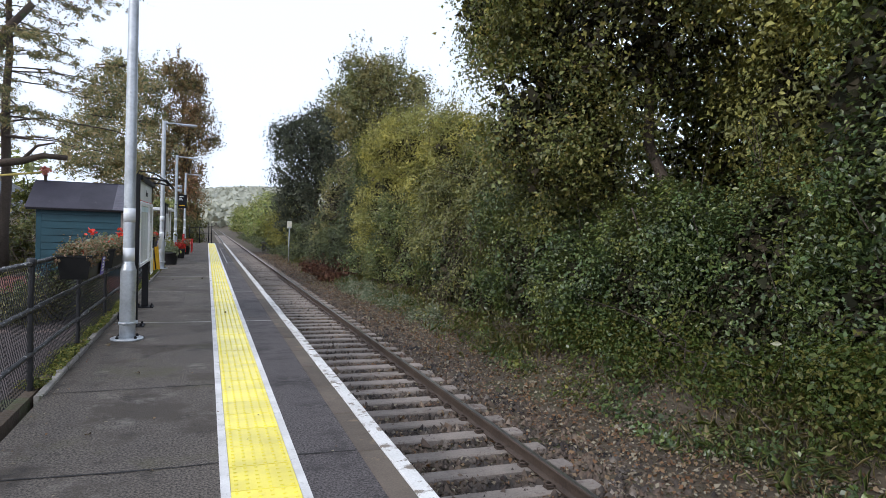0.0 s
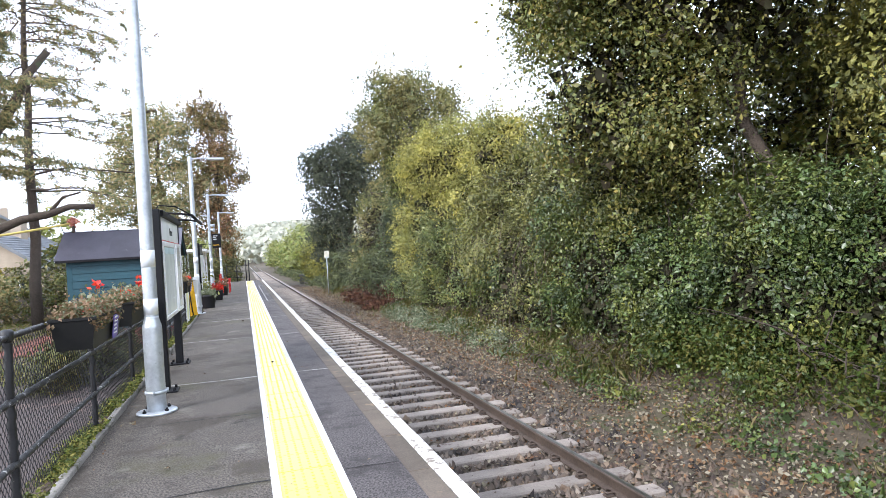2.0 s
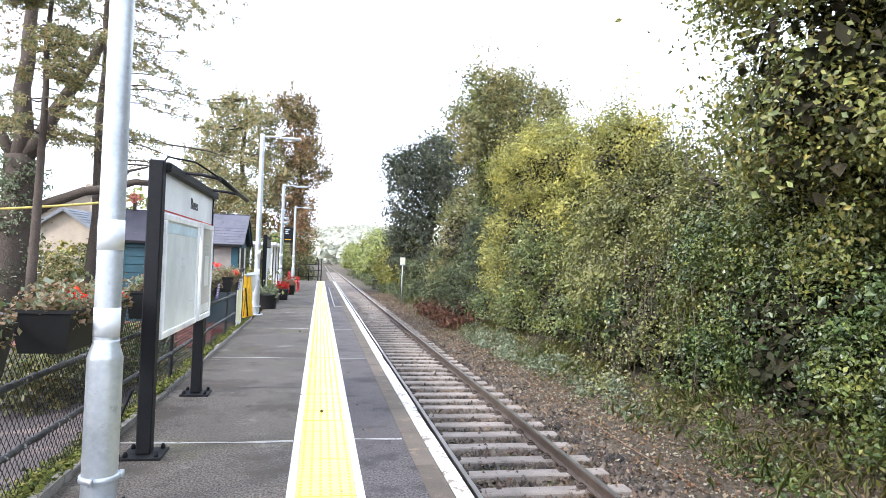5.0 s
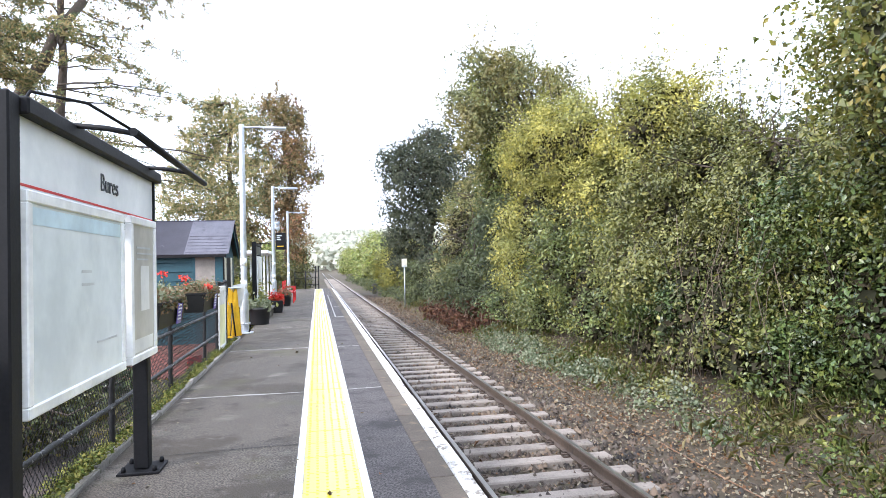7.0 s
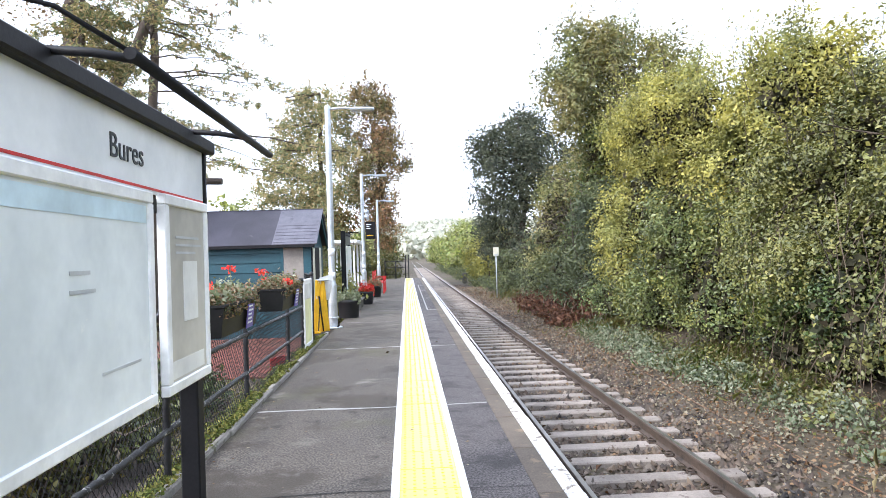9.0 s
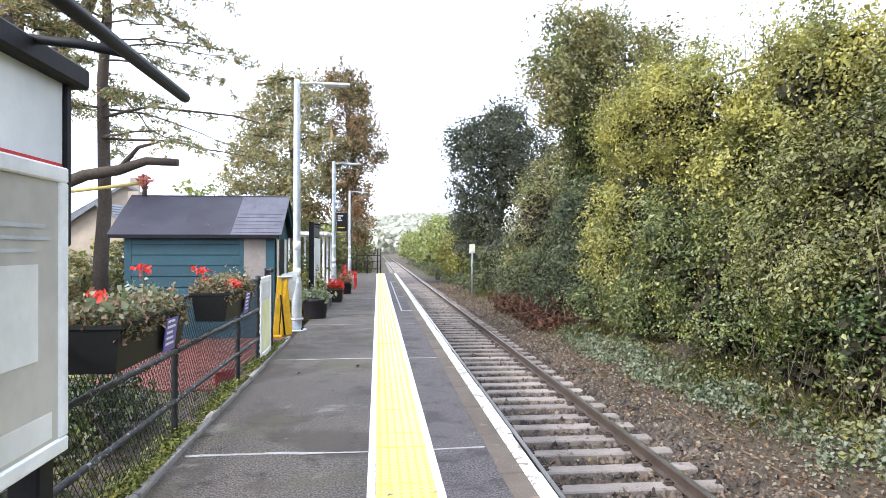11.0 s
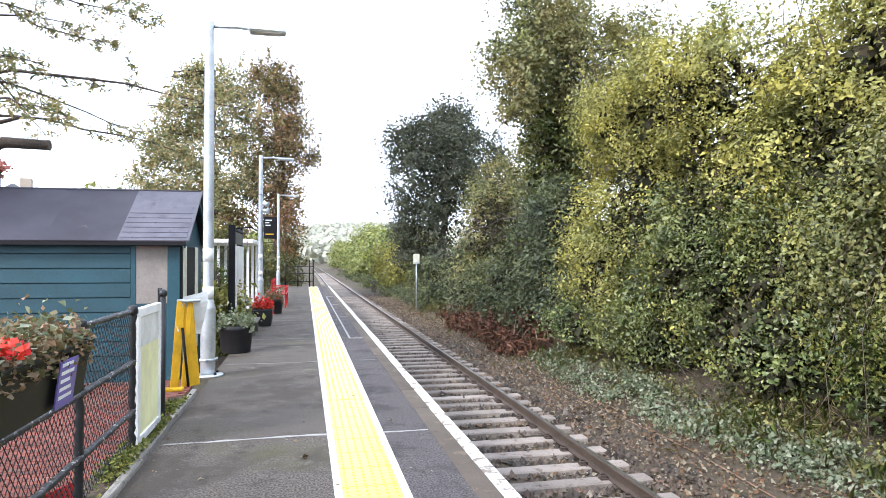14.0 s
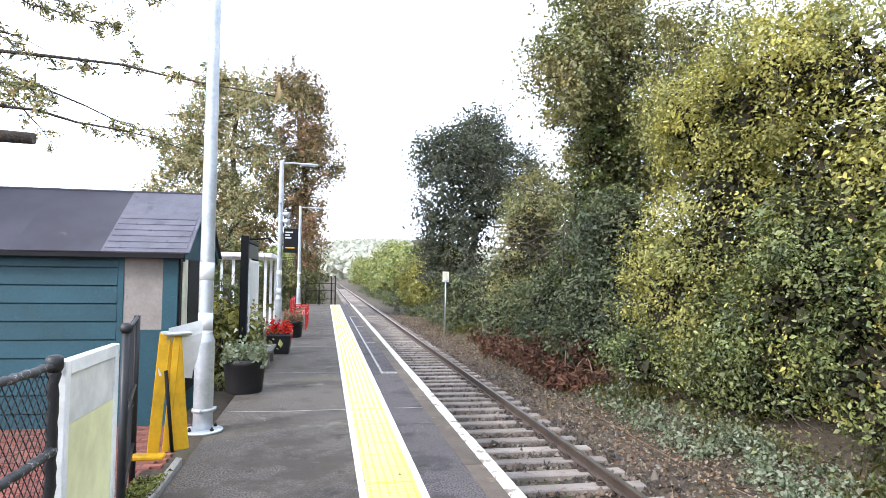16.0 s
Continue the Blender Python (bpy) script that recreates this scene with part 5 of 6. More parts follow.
part("ridge_cap", boxed(cuts[0], cuts[-1], RY - 0.05, RY + 0.05, RIDGE - 0.005, RIDGE + 0.035, bevel=0.012), FELT, hut)
for s, y0 in ((1, HY0 - 0.2), (-1, HY1 + 0.2)):
    ob = part("barge_board", boxed(0, 0.03, 0, run, -0.12, 0.0), GREEN_BOARD, hut)
    ob.matrix_local = Matrix.Translation((HX1 + 0.08, y0, EAVE)) @ Matrix.Rotation(slope if s > 0 else math.pi - slope, 4, "X") @ Matrix.Translation((0, 0, 0 if s > 0 else 0.12))
for y0, y1, m, nm in ((HY0 + 0.02, HY0 + 0.14, BLACK, "corner_post"), (HY0 + 0.20, HY0 + 0.52, CREAM, "door_panel"), (HY0 + 0.56, HY0 + 1.36, BLACK, "doorway"), (HY0 + 1.42, HY0 + 1.74, CREAM, "door_panel")):
    part(nm, boxed(HX1 - 0.02, HX1 + 0.025, y0, y1, HZ0 + 0.4, EAVE - 0.06, bevel=0.006), m, hut)
fin = part("finial", tube(bmesh.new(), [(HX0 + 0.02, RY - 0.04, RIDGE), (HX0 + 0.02, RY - 0.04, RIDGE + 0.30)], 0.055, 6), BARK, hut, "wooden stub on the ridge")

rope = empty("sleeved_cable", pose(HX0, RY, RIDGE + 0.28), "overhead cable in a yellow sleeve tied with pink tape", "cable")
bm = bmesh.new()
a, b = Vector((-0.02, -0.04, 0.05)), Vector((-9.5, -2.2, -0.9))
tube(bm, [tuple(a.lerp(b, k / 14) + Vector((0, 0, -0.8 * (k / 14) * (1 - k / 14)))) for k in range(15)], 0.042, 6)
part("yellow_sleeve", bm, surface("dull_yellow_sleeve", (0.66, 0.54, 0.16), (0.52, 0.41, 0.11), 20, 3, 0.6, bump=0.1), rope)
trng = np.random.default_rng(3)
tp = trng.normal(0, 0.075, (160, 3)) + [0.0, -0.04, 0.10]
part("pink_tape", leaves("pink_tape", trng, tp, np.tile([0, -0.5, 0.5], (160, 1)), 0.10, 0.6, 1.0), islands("faded_pink_tape", [(0.60, 0.22, 0.17), (0.70, 0.34, 0.28), (0.50, 0.16, 0.12)], 0.6, 0.2), rope, "knot of faded pink tape")

# ---- yellow grit bin and sheets beside the hut ----
grit = empty("folded_barrier", pose(-1.70, 23.85, 0), "yellow plastic folding barrier leaning on the fence", "barrier")
for dx, dy, lean, turn, w in ((-0.07, 0.0, 0, -78, 0.05), (0.03, 0.02, 0, -80, 0.03), (0.14, 0.08, 0, -70, 0.080)):
    ob = part("board", boxed(-0.014, 0.014, -w, w, 0.02, 1.08, bevel=0.006), SALT_YELLOW, grit)
    ob.matrix_local = pose(dx, dy, 0, 0, 0, turn) @ pose(0, 0, 0, (-4 if dx < 0.1 else 5), 0, 0)
part("edge_strip", tube(bmesh.new(), [(0.10, -0.03, 0.03), (0.02, 0.0, 0.75)], 0.016, 6), BLACK, grit)
ob = part("foot", boxed(-0.14, 0.14, -0.06, 0.06, 0, 0.04, bevel=0.01), SALT_YELLOW, grit)
ob.location = (-0.08, -0.12, 0)
sheet = empty("plastic_sheet", pose(-1.58, 23.95, 0.76), "crumpled white plastic sheet tied to the barrier", "sheet")
bm = bmesh.new()
bmesh.ops.create_grid(bm, x_segments=8, y_segments=8, size=0.24)
for v in bm.verts:
    x, y = v.co.x, v.co.y
    v.co = Vector((0.04 * math.sin(9 * y + 4 * x), 0.7 * x + 0.03 * math.sin(8 * y), 0.16 + y + 0.12 * x - 0.25 * x * (y < 0)))
bmesh.ops.solidify(bm, geom=bm.faces[:], thickness=0.006)
part("sheet", bm, PAPER, sheet)
sheet.rotation_euler = (0, 0, radians(-50))
part("grey_cap", boxed(-0.10, 0.10, -0.16, 0.06, 0.30, 0.335, bevel=0.012), GALV, sheet)


# ---- tubs, bench, shelter along the platform ----
def tub(x, y, r, h, label, seed, kinds, square=False):
    rng = np.random.default_rng(seed)
    thing = empty("planter_tub", pose(x, y, 0), label, "planter", "platform tubs")
    bm = bmesh.new()
    if square:
        box(bm, -r, r, -r * 1.3, r * 1.3, 0.0, h, bevel=0.02)
        for v in bm.verts:
            f = 0.82 + 0.18 * v.co.z / h
            v.co.x *= f
            v.co.y *= f
    else:
        lathe(bm, [(r * 0.80, 0), (r * 0.84, 0.02), (r * 0.96, h * 0.82), (r, h * 0.84), (r, h), (r * 0.9, h), (r * 0.86, h * 0.85)], 22)
    part("tub", bm, BLACK_TUB, thing, "black plastic tub")
    for nm, m, n, up, sz in kinds:
        tagged(part(nm, spray(rng, -r, r, -r, r, h - 0.02, n, up, sz, 0.1), m, thing), kind="stuff")
    return thing


tub(-1.36, 26.95, 0.29, 0.46, "round black tub of silvery trailing plants", 301, [("foliage", GREY_GREEN, 900, 0.10, 0.06), ("tall_leaves", GREY_GREEN, 90, 0.16, 0.10)])
tub(-1.20, 31.4, 0.25, 0.40, "black tub of bright red flowers", 302, [("foliage", DARK_GREEN, 300, 0.06, 0.06), ("flower_growth", GERANIUM, 700, 0.12, 0.07)], True)
tub(-1.08, 34.8, 0.25, 0.42, "black tub of faded flowers near the bench", 303, [("foliage", FADED, 500, 0.16, 0.06), ("flower_growth", GERANIUM, 80, 0.18, 0.05)])
low = empty("low_bench", pose(-1.35, 29.6, 0), "low grey wooden bench between the tubs", "bench")
part("seat", boxed(-0.18, 0.18, -0.5, 0.6, 0.26, 0.31, bevel=0.01), CONCRETE, low)
for y in (-0.4, 0.5):
    part("leg", boxed(-0.14, 0.14, y - 0.04, y + 0.04, 0, 0.26), CONCRETE, low)

bench = empty("bench", pose(-1.0, 38.2, 0), "red-painted slatted bench on the platform", "bench")
for k in range(4):
    part("seat_slat", boxed(-0.20 + 0.105 * k, -0.11 + 0.105 * k, -1.4, 1.0, 0.43, 0.46, bevel=0.005), RED, bench)
for k in range(3):
    ob = part("back_slat", boxed(-0.27, -0.245, -1.4, 1.0, 0.54 + 0.12 * k, 0.63 + 0.12 * k, bevel=0.005), RED, bench)
for y in (-1.3, -0.2, 0.9):
    part("leg", boxed(0.15, 0.20, y - 0.025, y + 0.025, 0, 0.62, bevel=0.006), RED, bench)
    part("leg", boxed(-0.28, -0.23, y - 0.025, y + 0.025, 0, 0.92, bevel=0.006), RED, bench)
    part("arm_rest", boxed(-0.26, 0.22, y - 0.03, y + 0.03, 0.62, 0.65, bevel=0.006), RED, bench)

GLASS = bpy.data.materials.new("shelter_glass")
GLASS.use_nodes = True
g = GLASS.node_tree.nodes["Principled BSDF"]
g.inputs["Base Color"].default_value = (0.9, 0.95, 0.95, 1)
g.inputs["Roughness"].default_value, g.inputs["Transmission Weight"].default_value = 0.03, 1.0
shelter = empty("shelter", pose(-3.3, 38.0, -0.1), "small glazed waiting shelter with a white roof edge", "shelter")
part("roof", boxed(-0.9, 1.4, -0.3, 4.3, 2.22, 2.36, bevel=0.02), FRAME_WHITE, shelter)
for x in (-0.7, 0.25, 1.2):
    for y in (0.0, 2.0, 4.0):
        part("post", boxed(x - 0.04, x + 0.04, y - 0.04, y + 0.04, 0, 2.22), FRAME_WHITE, shelter)
for x0 in (-0.66, 0.29):
    pane = part("pane", boxed(x0, x0 + 0.87, -0.005, 0.005, 0.3, 2.1), GLASS, shelter)
    pane.visible_shadow = False
part("floor_slab", boxed(-0.9, 1.4, -0.3, 4.3, -0.4, 0.02), CONCRETE, shelter)

# platform-end fence and signs beyond
end = empty("platform_end_fence", pose(0, 53.1, 0), "dark metal fence closing the platform end", "fence")
for x in (-1.3, -0.6, 0.05, 0.26):
    part("post", tube(bmesh.new(), [(x, 0, 0), (x, 0, 1.55 if x > 0 else 1.2)], 0.035, 8), BLACK, end)
for z in (0.3, 0.75, 1.15):
    part("rail", tube(bmesh.new(), [(-1.3, 0, z), (0.26, 0, z)], 0.022, 6), BLACK, end)

msign = empty("lineside_marker", pose(5.35, 47.6, -1.15), "small white lineside board on a thin post", "sign")
part("post", tube(bmesh.new(), [(0, 0, 0), (0, 0, 2.75)], 0.032, 6), GALV, msign)
part("board", boxed(-0.16, 0.16, -0.06, -0.035, 2.50, 3.0, bevel=0.01), CREAM, msign)
part("stripe", boxed(-0.13, 0.13, -0.066, -0.061, 2.52, 2.60), GREY_INK, msign)
stump = empty("lineside_cabinet", pose(5.3, 68.0, -1.15), "small grey lineside box on the verge", "box")
part("box", boxed(-0.2, 0.2, -0.2, 0.2, 0, 0.95, bevel=0.03), CONCRETE, stump)

# ---- red sign in the yard ----
red = empty("yard_sign", pose(-1.84, 19.85, -0.56), "small red sign with white writing beyond the fence", "sign")
part("board", boxed(-0.012, 0.0, 0.0, 0.36, 0.08, 0.68, bevel=0.004), RED, red)
for k in range(5):
    part("text_bar", boxed(0.001, 0.004, 0.05, 0.31 - 0.05 * (k % 3), 0.18 + 0.085 * k, 0.215 + 0.085 * k), FRAME_WHITE, red)
for y in (0.05, 0.31):
    part("stake", boxed(-0.035, -0.014, y - 0.02, y + 0.02, -0.05, 0.60), BARK, red)
red.rotation_euler = (0, 0, radians(-25))


# ---- yard, gardens and houses beyond the fence ----
yrng = np.random.default_rng(400)


def shrub(x, y, r, h, material, label, seed, count=5000, leaf=0.07, cat="bush"):
    z0 = ground_z(x, y)
    return tree("shrub", (x, y), [(x, y, z0 + h * 0.45, r, r, h * 0.58), (x + 0.4 * r, y + 0.5 * r, z0 + h * 0.4, r * 0.8, r * 0.8, h * 0.5)], material, int(count * 0.55), leaf * 1.28, label, cat, 0.03, seed=seed, stems=3, limbs=2, spread=0.14)


shrub(-2.2, 28.4 + 1.9, 0.62, 1.75, YELLOW_GREEN, "leafy shrub with fading pinkish flowers by the hut", 401, 5200, 0.08)
shrub(-2.6, 33.2, 0.6, 1.9, BRIGHT_GREEN, "clipped green garden shrub by the notice board", 402, 4200, 0.08)
shrub(-2.8, 36.0, 0.7, 1.4, DARK_GREEN, "dark green garden shrub beside the shelter", 403, 4200, 0.08)
shrub(-3.4, 18.8, 1.0, 0.7, IVY, "low green shrub at the edge of the brick paving", 416, 8000, 0.06)
shrub(-3.2, 16.4, 0.9, 0.75, DARK_GREEN, "low spreading dark green shrub in the yard", 404, 9000, 0.06)
shrub(-5.6, 14.2, 1.2, 0.8, IVY, "low green ground cover beside the yard", 405, 9000, 0.07)
shrub(-6.4, 17.8, 1.2, 1.1, BRIGHT_GREEN, "yellow-green shrub in the garden", 407, 6000, 0.08)
shrub(-9.6, 24.0, 1.4, 1.6, GREY_GREEN, "grey-green shrub under the conifers", 408, 8000, 0.08)
shrub(-7.4, 33.4, 1.4, 1.9, DARK_GREEN, "dark green hedge beyond the hut", 409, 9000, 0.09)
shrub(-10.6, 33.0, 1.5, 2.2, NEEDLES, "olive-green evergreen shrub under the trees", 410, 9000, 0.10)
shrub(-12.6, 27.0, 1.8, 2.6, GREY_GREEN, "grey-green garden shrub by the old tree", 411, 9000, 0.10)
shrub(-11.0, 20.0, 1.6, 1.4, IVY, "rounded green garden bush near the railing", 412, 8000, 0.09)
shrub(-14.5, 36.0, 2.2, 3.4, GREY_GREEN, "tall grey-green garden bush", 413, 9000, 0.13)
shrub(-9.4, 42.0, 2.4, 3.6, DARK_GREEN, "dark green garden tree behind the fence", 414, 12000, 0.13)
shrub(-13.0, 46.0, 2.6, 3.0, YELLOW_GREEN, "olive garden tree behind the fence", 415, 9000, 0.14)
for k in range(12):
    x = -6.5 - 4.6 * k + yrng.uniform(-1, 1)
    y = 66 + 2.2 * k + yrng.uniform(-3, 3)
    h = yrng.uniform(4, 7.5)
    tree("tree", (x, y), [(x, y, h * 0.5, 2.8, 2.8, h * 0.5), (x + 1.6, y + 1, h * 0.4, 2.4, 2.4, h * 0.42)], FAR_LEAF if k % 3 else COPPER, 2400, 0.44, "garden tree beyond the houses", "tree", 0.14, seed=420 + k, limbs=4, spread=0.45, group="background trees")

# grass and weeds of the yard
n = 20000
gx2, gy2 = yrng.uniform(-12, -2.1, n), 7 + 30 * yrng.random(n)
keep = ~((gx2 > -6.4) & (gy2 > 21.6) & (gy2 < 30)) & ~((gx2 > -4.9) & (gy2 < 17.2))
gx2, gy2 = gx2[keep], gy2[keep]
gz2 = np.array([ground_z(x, y) for x, y in zip(gx2, gy2)]) + 0.03
gc = np.stack([gx2, gy2, gz2], 1)
tagged(part("yard_grass", leaves("yard_grass", yrng, gc, np.tile([0.0, -1.0, 0.2], (len(gc), 1)), 0.13, 0.16, 0.6, hang=0.0), GRASS), "rough grass in the yard behind the platform", "grass", kind="stuff")

YARD = surface("worn_brown_yard_tarmac", (0.10, 0.078, 0.072), (0.05, 0.04, 0.038), 60, 0.8, 0.9, bump=0.5, stain=(0.15, 0.11, 0.095), stain_at=0.58, stain_scale=1.2)
yard = empty("yard_drive", pose(0, 0, 0), "brown worn drive below the platform fence", "drive", kind="structure")
part("surface", boxed(-4.9, -1.745, -6.0, 17.2, -0.56, -0.47), YARD, yard)

# red block paving of the yard, laid in courses
paving = empty("yard_paving", pose(-6.4, 21.7, -0.498), "red brick paving in the yard by the hut", "paving", kind="structure")
part("bedding", boxed(0, 4.3, 0, 5.5, -0.03, 0.002), SOIL, paving)
bm = boxed(0.004, 0.211, 0.004, 0.101, 0.0, 0.03, bevel=0.004)
brick_mesh = None
many_v, many_f = [], []
count = 0
for r in range(int(5.5 / 0.105)):
    for k in range(20):
        x = 0.215 * k + (0.1075 if r % 2 else 0)
        y = 0.105 * r
        near = x > 2.2 and 0.2 < y < 4.4
        if near and count < 300:
            if brick_mesh is None:
                ob = part("brick", bm, BRICK, paving)
                brick_mesh = ob.data
            else:
                ob = part("brick", brick_mesh, BRICK, paving)
            ob.location = (x, y, yrng.normal(0, 0.0015))
            count += 1
        else:
            b = len(many_v)
            zt = 0.03 + yrng.normal(0, 0.0015)
            for (a, c2) in ((0.004, 0.004), (0.211, 0.004), (0.211, 0.101), (0.004, 0.101)):
                many_v.append((x + a, y + c2, zt))
            for (a, c2) in ((0.004, 0.004), (0.211, 0.004), (0.211, 0.101), (0.004, 0.101)):
                many_v.append((x + a, y + c2, 0.0))
            many_f += [(b, b + 1, b + 2, b + 3), (b, b + 4, b + 5, b + 1), (b + 1, b + 5, b + 6, b + 2), (b + 2, b + 6, b + 7, b + 3), (b + 3, b + 7, b + 4, b)]
me = bpy.data.meshes.new("bricks")
me.from_pydata(many_v, [], many_f)
BRICKS = islands("red_brick_courses", [(0.19, 0.065, 0.045), (0.13, 0.045, 0.035), (0.24, 0.09, 0.065), (0.16, 0.075, 0.055)], 0.9)
tagged(part("bricks", me, BRICKS, paving), kind="stuff")

# close-boarded fence and road beyond
wood_fence = empty("garden_fence", pose(-16.5, 35.0, -0.55), "weathered close-boarded garden fence", "fence")
WOOD = surface("weathered_fence_wood", (0.24, 0.21, 0.18), (0.13, 0.11, 0.095), 20, 2.0, 0.9, bump=0.4, vary=0.2)
slat = None
for k in range(74):
    if slat is None:
        slat = part("board", boxed(0, 0.135, -0.012, 0.012, 0.0, 1.15, bevel=0.004), WOOD, wood_fence).data
        continue
    ob = part("board", slat, WOOD, wood_fence)
    ob.location = (0.14 * k, 0.01 * (k % 2), yrng.normal(0, 0.01))
for z in (0.25, 0.9):
    part("rail", boxed(0, 10.4, 0.025, 0.07, z, z + 0.07), WOOD, wood_fence)
rail2 = empty("garden_railing", pose(-13.0, 22.0, -0.5), "low green metal railing in the garden", "railing")
GREEN_RAIL = surface("green_rail_paint", (0.10, 0.20, 0.15), (0.07, 0.15, 0.11), 30, 3, 0.5, bump=0.1)
for k in range(5):
    part("post", tube(bmesh.new(), [(1.6 * k, 0.4 * k, 0), (1.6 * k, 0.4 * k, 0.75)], 0.03, 6), GREEN_RAIL, rail2)
for z in (0.4, 0.74):
    part("rail", tube(bmesh.new(), [(0, 0, z), (6.4, 1.6, z)], 0.025, 6), GREEN_RAIL, rail2)


ROOF_TILE = surface("brown_roof_tiles", (0.20, 0.15, 0.125), (0.12, 0.09, 0.075), 14, 0.8, 0.9, bump=0.5, depth=0.02)
GREY_TILE = surface("grey_roof_tiles", (0.22, 0.23, 0.25), (0.14, 0.15, 0.16), 14, 0.8, 0.9, bump=0.5, depth=0.02)
RENDER = surface("beige_brick_wall", (0.44, 0.37, 0.29), (0.34, 0.28, 0.22), 18, 0.8, 0.9, bump=0.3)
PANE = surface("dark_window_glass", (0.05, 0.06, 0.07), (0.03, 0.035, 0.04), 4, 1, 0.08, bump=0.0, spec=0.6)


def house(m, w, d, wall_h, roof_h, wall, roof, label):
    """A gabled house: walls, two roof slopes with courses, windows with frames and sills, a chimney."""
    thing = empty("house", m, label, "house")
    bm = boxed(-w / 2, w / 2, 0, d, -1.0, wall_h)
    for y in (0.0, d - 0.02):
        v = [bm.verts.new(p) for p in ((-w / 2, y, wall_h), (w / 2, y, wall_h), (0, y, wall_h + roof_h), (-w / 2, y + 0.02, wall_h), (w / 2, y + 0.02, wall_h), (0, y + 0.02, wall_h + roof_h))]
        bm.faces.new(v[:3])
        bm.faces.new(v[5:2:-1])
    part("wall", bm, wall, thing)
    ang, run2 = math.atan2(roof_h, w / 2), math.hypot(roof_h, w / 2) + 0.35
    for s in (-1, 1):
        bm = bmesh.new()
        rows = 14
        for k in range(rows):
            box(bm, run2 * k / rows, run2 * (k + 1.08) / rows, -0.3, d + 0.3, 0.02 + 0.0, 0.085 + 0.0)
            for v in bm.verts[-8:]:
                if v.co.x < run2 * (k + 0.5) / rows:
                    v.co.z -= 0.03
        ob = part("roof_slope", bm, roof, thing)
        ob.matrix_local = Matrix.Translation((0, 0, wall_h + roof_h)) @ (Matrix.Rotation(ang, 4, "Y") if s > 0 else Matrix.Rotation(math.pi, 4, "Z") @ Matrix.Translation((0, -d, 0)) @ Matrix.Rotation(ang, 4, "Y"))
        bb = part("barge_board", boxed(0, run2, -0.33, -0.30, -0.10, 0.08), GREY_TILE, thing)
        bb.matrix_local = Matrix.Translation((0, 0, wall_h + roof_h)) @ Matrix.Diagonal((s, 1, 1, 1)) @ Matrix.Rotation(ang, 4, "Y")
    for zc in ([1.3] if wall_h < 3.5 else [1.2, 3.8]):
        for xc in (-w * 0.27, w * 0.27):
            win = part("window", boxed(xc - 0.55, xc + 0.55, -0.05, 0.02, zc - 0.5, zc + 0.5), FRAME_WHITE, thing)
            for q in (-1, 1):
                part("pane", boxed(xc + q * 0.26 - 0.22, xc + q * 0.26 + 0.22, -0.058, -0.052, zc - 0.42, zc + 0.42), PANE, win)
            part("sill", boxed(xc - 0.62, xc + 0.62, -0.12, 0.0, zc - 0.57, zc - 0.51), FRAME_WHITE, win)
    part("chimney", boxed(-0.3, 0.3, d * 0.5, d * 0.5 + 0.9, wall_h + roof_h - 0.5, wall_h + roof_h + 0.9), wall, thing)
    return thing


house(pose(-16.4, 56.0, -0.6, 0, 0, 14), 7.6, 9.0, 3.9, 2.5, RENDER, ROOF_TILE, "beige brick house with a brown tiled gable roof")
house(pose(-26.5, 54.0, -0.6, 0, 0, 30), 8.0, 9.0, 3.6, 2.4, RENDER, ROOF_TILE, "beige brick house with a brown tiled roof")
house(pose(-13.6, 45.0, -0.6, 0, 0, -6), 5.6, 7.0, 2.5, 1.9, RENDER, GREY_TILE, "low house with a grey gable roof beyond the hut")

# ---- the foot of the bank: bracken, ivy, grasses, cables ----
brng = np.random.default_rng(500)


def heap(name, blobs, count, leaf, material, label, cat, seed, per=16, spread=0.16, width=0.35):
    rng = np.random.default_rng(seed)
    c, out = cloud(rng, blobs, count, per, spread, core=0.4, floor=-1.2)
    return tagged(part(name, leaves(name, rng, c, out, leaf, width, 1.1), material), label, cat, kind="stuff")


heap("dead_bracken", [(5.9, 33.2, -0.95, 0.8, 1.3, 0.55), (6.3, 36.0, -0.9, 0.9, 1.8, 0.7), (6.2, 39.5, -0.95, 0.9, 2.0, 0.6), (6.4, 43.0, -0.95, 0.8, 1.8, 0.5), (6.7, 34.2, -0.7, 0.7, 1.2, 0.7)],
     13000, 0.17, BRACKEN, "heap of dead red-brown bracken and cuttings", "bracken", 501)
heap("verge_scrub", [(6.6 + 0.5 * math.sin(k * 2.3), 50.0 + 5.2 * k, -0.75, 1.3 + 0.3 * math.sin(k * 1.7), 2.8, 0.55 + 0.25 * math.sin(k * 3.1)) for k in range(14)], 16000, 0.16, WILLOW, "grey-green scrub and rough grass on the far verge", "ground cover", 505, 20, 0.25, 0.5)
heap("ivy_mat", [(5.9, 27.5, -1.10, 0.75, 3.6, 0.16), (6.2, 31.0, -1.08, 0.6, 1.6, 0.18), (6.2, 22.5, -1.05, 0.7, 3.0, 0.18), (6.1, 25.5, -1.08, 0.7, 2.6, 0.16), (6.0, 19.0, -1.1, 0.6, 2.2, 0.13)], 20000, 0.06, GREY_GREEN, "pale grey-green ivy and nettles over the ballast edge", "ground cover", 502, 20, 0.12, 0.8)
